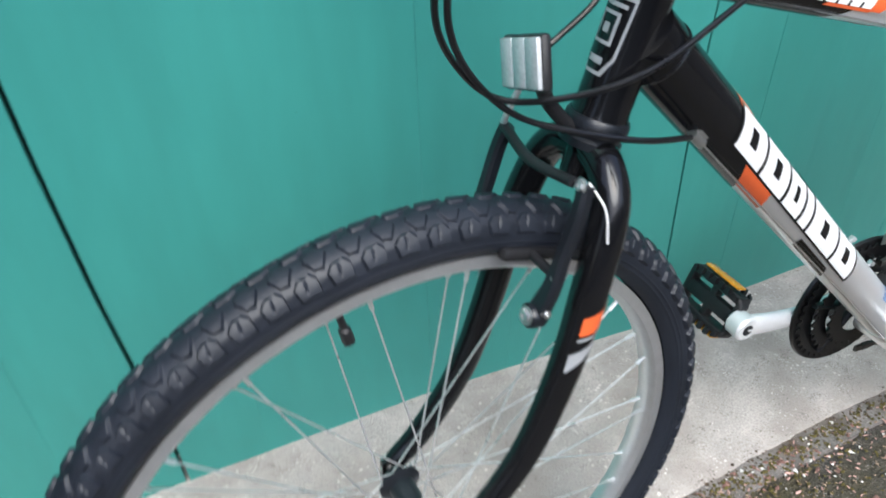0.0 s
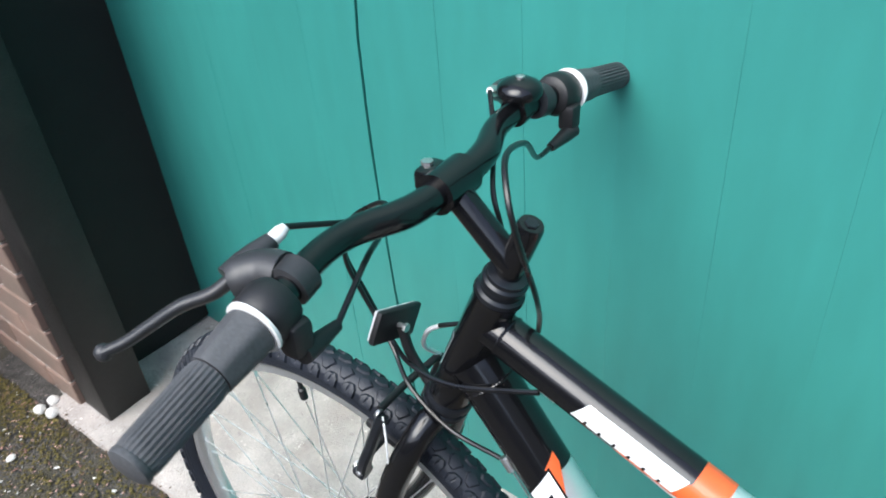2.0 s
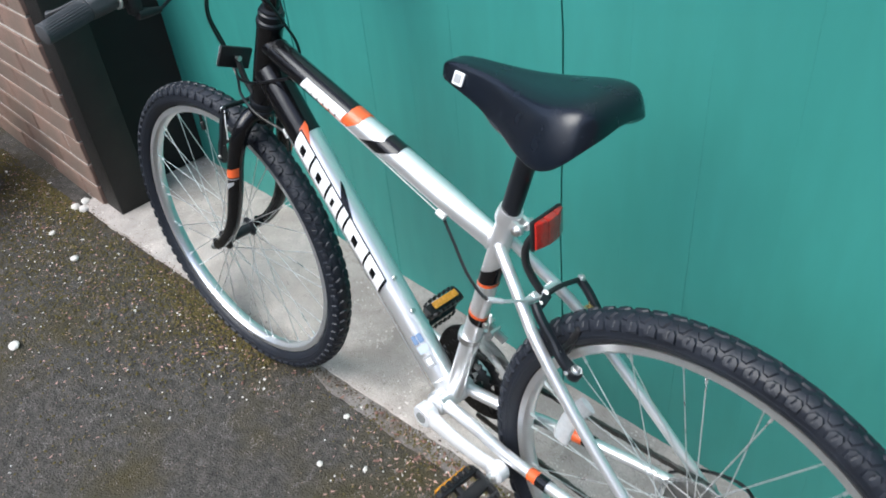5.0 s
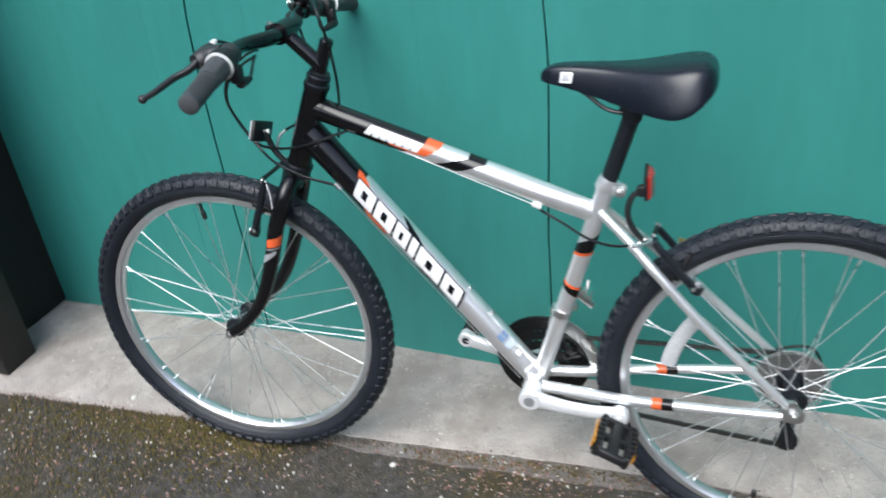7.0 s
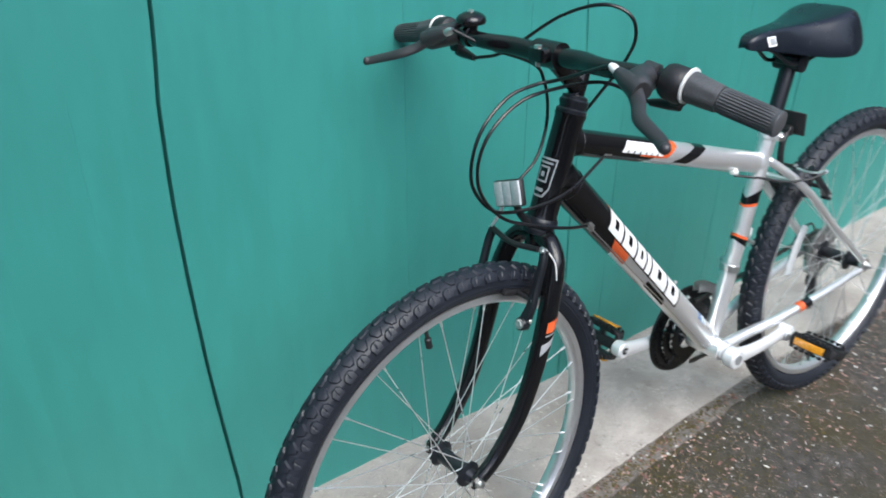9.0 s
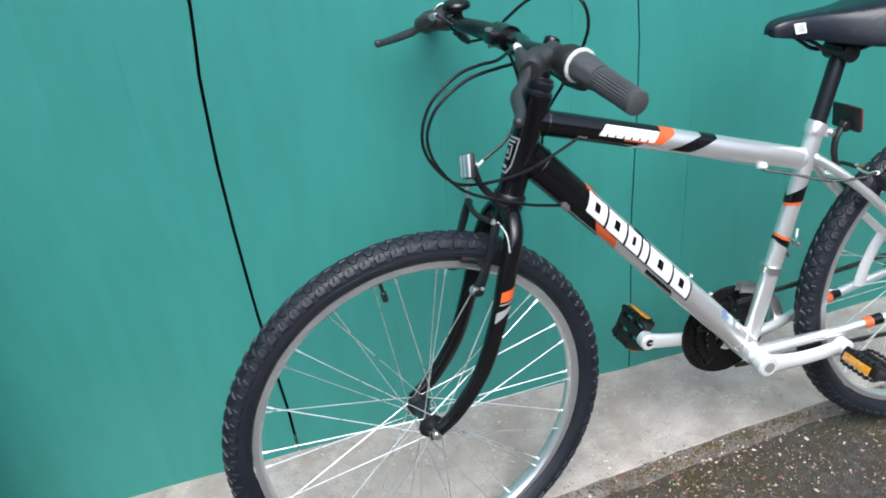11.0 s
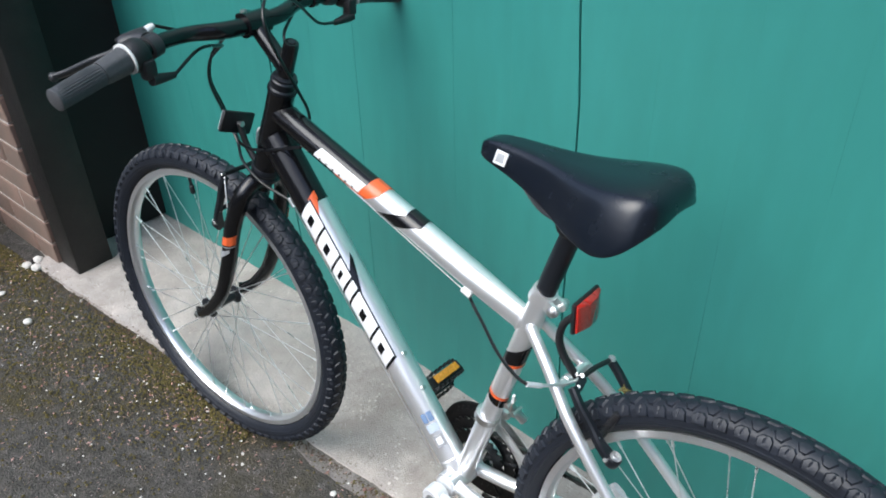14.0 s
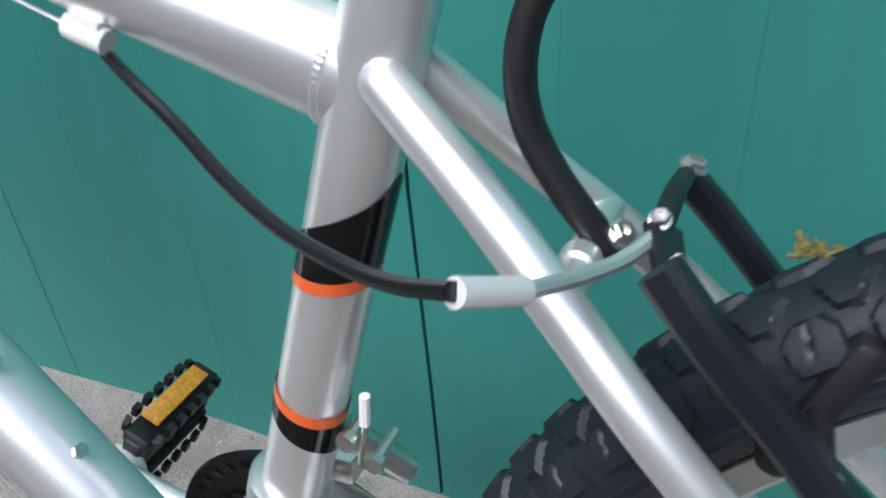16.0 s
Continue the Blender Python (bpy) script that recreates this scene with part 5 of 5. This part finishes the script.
    bm = bmesh.new()
    sweep(bm, spline([(1.078, 0.076, 0.318), (1.100, 0.080, 0.304), (1.104, 0.078, 0.284), (1.082, 0.064, 0.258)], 5), [0.0115] * 16, 12)
    part("derailleur_body", bm, CRANK, der)
    # front derailleur with its clamp
    fd = new("front_derailleur")
    fd.parent = bicycle
    tagged(fd, "bright steel front derailleur clamped to the seat tube")
    up = (SEAT_TOP - BB).normalized()
    c = BB + up * 0.178
    bm = bmesh.new()
    lathe(bm, [(0.0172, -0.007), (0.0192, -0.006), (0.0192, 0.006), (0.0172, 0.007)], along(c - up * 0.018, c + up), 28)
    block(bm, Matrix.Translation(c + Vector((0.010, 0.020, -0.016))), (0.022, 0.014, 0.016), 0.003)
    part("clamp_band", bm, STEEL, fd)
    bm = bmesh.new()
    for k, (dx, dz) in enumerate(((0.034, 0.030), (0.046, 0.022))):
        bolt(bm, c + Vector((dx, 0.010, dz)), c + Vector((dx, -0.008, dz)), 0.0046, 0.004)
    sweep(bm, [c + Vector((0.020, 0.010, 0.016)), c + Vector((0.046, 0.022, -0.012))], 0.007, 10)
    part("derailleur_link", bm, STEEL, fd)
    for dy in (0.0, 0.013):
        bm = bmesh.new()
        pts = [BB + Vector((0.106 * math.cos(radians(a)), 0.040 + dy, -0.004 + 0.106 * math.sin(radians(a)))) for a in range(5, 84, 6)]
        sweep(bm, pts, 0.010, 12, flat=0.12, side=(0.6, 0, 0.8))
        part("derailleur_cage", bm, STEEL, fd)
    cable([(0.712, -0.006, 0.470), (0.716, -0.006, 0.493)], 0.0012, STEEL, "cable_tail")
    cable([(0.716, -0.006, 0.493), (0.717, -0.006, 0.508)], 0.0024, WHITE_PLASTIC, "cable_cap")
    # spoke reflector in the rear wheel
    bm = bmesh.new()
    c = Vector((0.905, -0.006, 0.392))
    pts = [REAR + Vector((0.208 * math.cos(radians(a)), -0.012, 0.208 * math.sin(radians(a)))) for a in (172, 166.2, 160.4, 154.6, 148.8, 143)]
    sweep(bm, pts, 0.0135, 14, flat=0.36, side=(1, 0, 0))
    part("spoke_reflector", bm, CLEAR, bicycle, "clear plastic reflector between the spokes")


def build_rear_reflector():
    rr = new("rear_reflector")
    rr.parent = bicycle
    tagged(rr, "red rear reflector on a curved black arm")
    c = Vector((0.804, -0.001, 0.696))
    face = Matrix.Translation(c) @ pose(0, 0, 0, 0, -4, 3)
    bm = bmesh.new()
    block(bm, face, (0.006, 0.062, 0.043), 0.0022)
    part("reflector_back", bm, BLACK_PLASTIC, rr)
    for plan in ([(0.0032, -0.0285), (0.0065, -0.0285), (0.0122, -0.0105), (0.0032, -0.0105)], [(0.0032, -0.0098), (0.0124, -0.0098), (0.0124, 0.0098), (0.0032, 0.0098)], [(0.0032, 0.0105), (0.0122, 0.0105), (0.0065, 0.0285), (0.0032, 0.0285)]):
        bm = bmesh.new()
        extrude_outline(bm, plan, face, 0.041)
        for v in bm.verts:
            q = face.inverted() @ v.co
            if q.x > 0.005:
                q.z *= 0.86
            v.co = face @ q
        bmesh.ops.bevel(bm, geom=list(bm.edges), offset=0.0008, segments=2, affect="EDGES", profile=0.5)
        part("reflector_lens", bm, RED, rr, "red ribbed lens")
    bm = bmesh.new()
    pts = spline([(0.8075, 0.001, 0.586), (0.802, -0.001, 0.5935), (0.790, -0.005, 0.611), (0.7805, -0.007, 0.629), (0.7775, -0.0075, 0.646), (0.780, -0.0065, 0.663), (0.788, -0.005, 0.676), (0.799, -0.004, 0.682)], 7)
    sweep(bm, pts, 0.0062, 16, flat=0.8)
    lathe(bm, [(0.0075, -0.008), (0.0095, -0.006), (0.0095, 0.006), (0.0075, 0.008)], along(Vector((0.798, -0.004, 0.682)), Vector((0.798, 1, 0.682)), (1, 0, 0)), 18)
    part("reflector_arm", bm, BLACK_PLASTIC, rr)
    bm = bmesh.new()
    dome(bm, (0.8085, 0.0005, 0.5935), (0.6, -0.25, 0.75), 0.0044)
    part("arm_bolt", bm, STEEL, rr)


TT, DT, ST = build_frame()
build_seat()
build_wheel("front_wheel", FRONT, STEER, 0.100, False)
build_wheel("rear_wheel", REAR, Matrix(), 0.130, True)
build_fork()
AHEAD = Vector((-0.94, 0, 0.34)).normalized()
build_brake("front_brake", [((0.097, side * 0.050, 0.566), (0.135, side * 0.052, 0.671)) for side in (-1, 1)], STEER, AHEAD, -1)
build_brake("rear_brake", [((0.896, -0.046, 0.534), (0.8255, -0.044, 0.610)), ((0.890, 0.050, 0.518), (0.8225, 0.059, 0.590))], Matrix(), Vector((0.35, 0, 0.94)).normalized(), 1)
build_bars()
build_drive()
build_rear_reflector()

# a dry tuft of moss caught on the rear tyre
DRY_MOSS = material("dry_moss", (0.17, 0.14, 0.045), 0.95, vary=0.4, scale=90)
bm = bmesh.new()
tuft_rng = random.Random(8)
for _ in range(34):
    p = Vector((0.868 + tuft_rng.gauss(0, 0.0035), -0.273 + tuft_rng.gauss(0, 0.0025), 0.583 + tuft_rng.uniform(0, 0.004)))
    sweep(bm, [p, p + Vector((tuft_rng.gauss(0, 0.003), tuft_rng.gauss(0, 0.003), tuft_rng.uniform(0.001, 0.004)))], [0.0011, 0.0005], 5)
tagged(part("moss_tuft", bm, DRY_MOSS, smooth=False), "dry yellow tuft of moss caught on the rear tyre", "moss")

# cables
cable([ENDS[-1][0], (0.160, -0.056, 0.908), (0.143, -0.030, 0.900), (0.112, -0.012, 0.886), (0.071, -0.008, 0.852), (0.054, -0.004, 0.805), (0.066, 0.006, 0.760), (0.100, 0.002, 0.722), (0.150, -0.022, 0.722), (0.210, -0.030, 0.733), (0.293, -0.016, 0.760)], label="black cable loop to the top tube")
cable([ENDS[-1][1], (0.188, -0.105, 0.908), (0.150, -0.042, 0.892), (0.115, -0.022, 0.876), (0.076, -0.016, 0.845), (0.060, -0.010, 0.803), (0.073, 0.000, 0.755), (0.108, -0.002, 0.711), (0.150, -0.024, 0.694), (0.205, -0.032, 0.676), (0.257, -0.020, 0.659)], label="black cable loop to the down tube")
cable([ENDS[1][0], (0.166, 0.092, 0.926), (0.202, 0.040, 0.906), (0.216, 0.032, 0.880), (0.224, 0.033, 0.840), (0.216, 0.031, 0.800), (0.194, 0.027, 0.767), (0.152, 0.022, 0.743)], label="black front brake cable")
cable([(0.152, 0.022, 0.743), (0.136, 0.022, 0.728), (0.124, 0.030, 0.698), (0.128, 0.050, 0.674)], 0.0026, CRANK, "brake_noodle")
cable([(0.128, 0.048, 0.674), (0.124, 0.0, 0.668), (0.131, -0.050, 0.672)], 0.0042, BLACK_PLASTIC, "noodle_boot")
cable([(0.140, -0.056, 0.672), (0.150, -0.064, 0.650), (0.152, -0.066, 0.622)], 0.0011, WHITE_PLASTIC, "cable_tail")
cable([ENDS[1][1], (0.205, 0.105, 0.912), (0.240, 0.030, 0.965), (0.262, -0.030, 0.985), (0.284, -0.060, 0.972), (0.295, -0.062, 0.940), (0.293, -0.042, 0.900), (0.279, -0.004, 0.845), (0.262, 0.030, 0.790), (0.252, 0.032, 0.730)], label="black gear cable behind the head tube")
cable([(0.306, -0.0135, 0.7585), (0.622, -0.0145, 0.648)], 0.0009, STEEL, "cable_wire")
cable([(0.272, -0.0185, 0.6475), (0.598, -0.020, 0.292)], 0.0009, STEEL, "cable_wire")
cable([(0.632, -0.012, 0.6385), (0.650, -0.0225, 0.6345), (0.6785, -0.038, 0.628), (0.706, -0.053, 0.6195), (0.730, -0.065, 0.6150), (0.755, -0.077, 0.6155), (0.774, -0.087, 0.620), (0.790, -0.0955, 0.627)], 0.0024, label="black rear brake cable")
cable([(0.7900, -0.0945, 0.6260), (0.7995, -0.0760, 0.6172)], 0.0035, CRANK, "ferrule")
cable([(0.799, -0.0755, 0.6168), (0.807, -0.056, 0.6105), (0.815, -0.036, 0.606), (0.8205, -0.020, 0.6055), (0.822, -0.0134, 0.607)], 0.0024, SPOKE, "brake_noodle")
cable([(0.822, -0.012, 0.606), (0.8225, 0.014, 0.604), (0.8225, 0.040, 0.597), (0.8225, 0.056, 0.592)], 0.0036, BLACK_PLASTIC, "noodle_boot")
bm = bmesh.new()
bar(bm, [(0.829, -0.041, 0.601), (0.827, -0.030, 0.602), (0.8225, -0.0134, 0.605)], [0.009, 0.0105, 0.012], 0.005, Vector((1, 0, -0.6)))
link = part("noodle_link", bm, BLACK_METAL, bicycle, "black link that holds the brake noodle")
for spot, size in (((0.8215, -0.0150, 0.6085), 0.0027), ((0.8290, -0.0345, 0.6065), 0.0019)):
    bm = bmesh.new()
    dome(bm, spot, (0.1, -0.55, 0.8), size)
    part("link_rivet", bm, STEEL, link)
cable([(0.997, 0.066, 0.332), (1.037, 0.078, 0.359), (1.095, 0.082, 0.371), (1.120, 0.082, 0.337), (1.108, 0.080, 0.298), (1.083, 0.078, 0.286)], label="black rear gear cable loop")
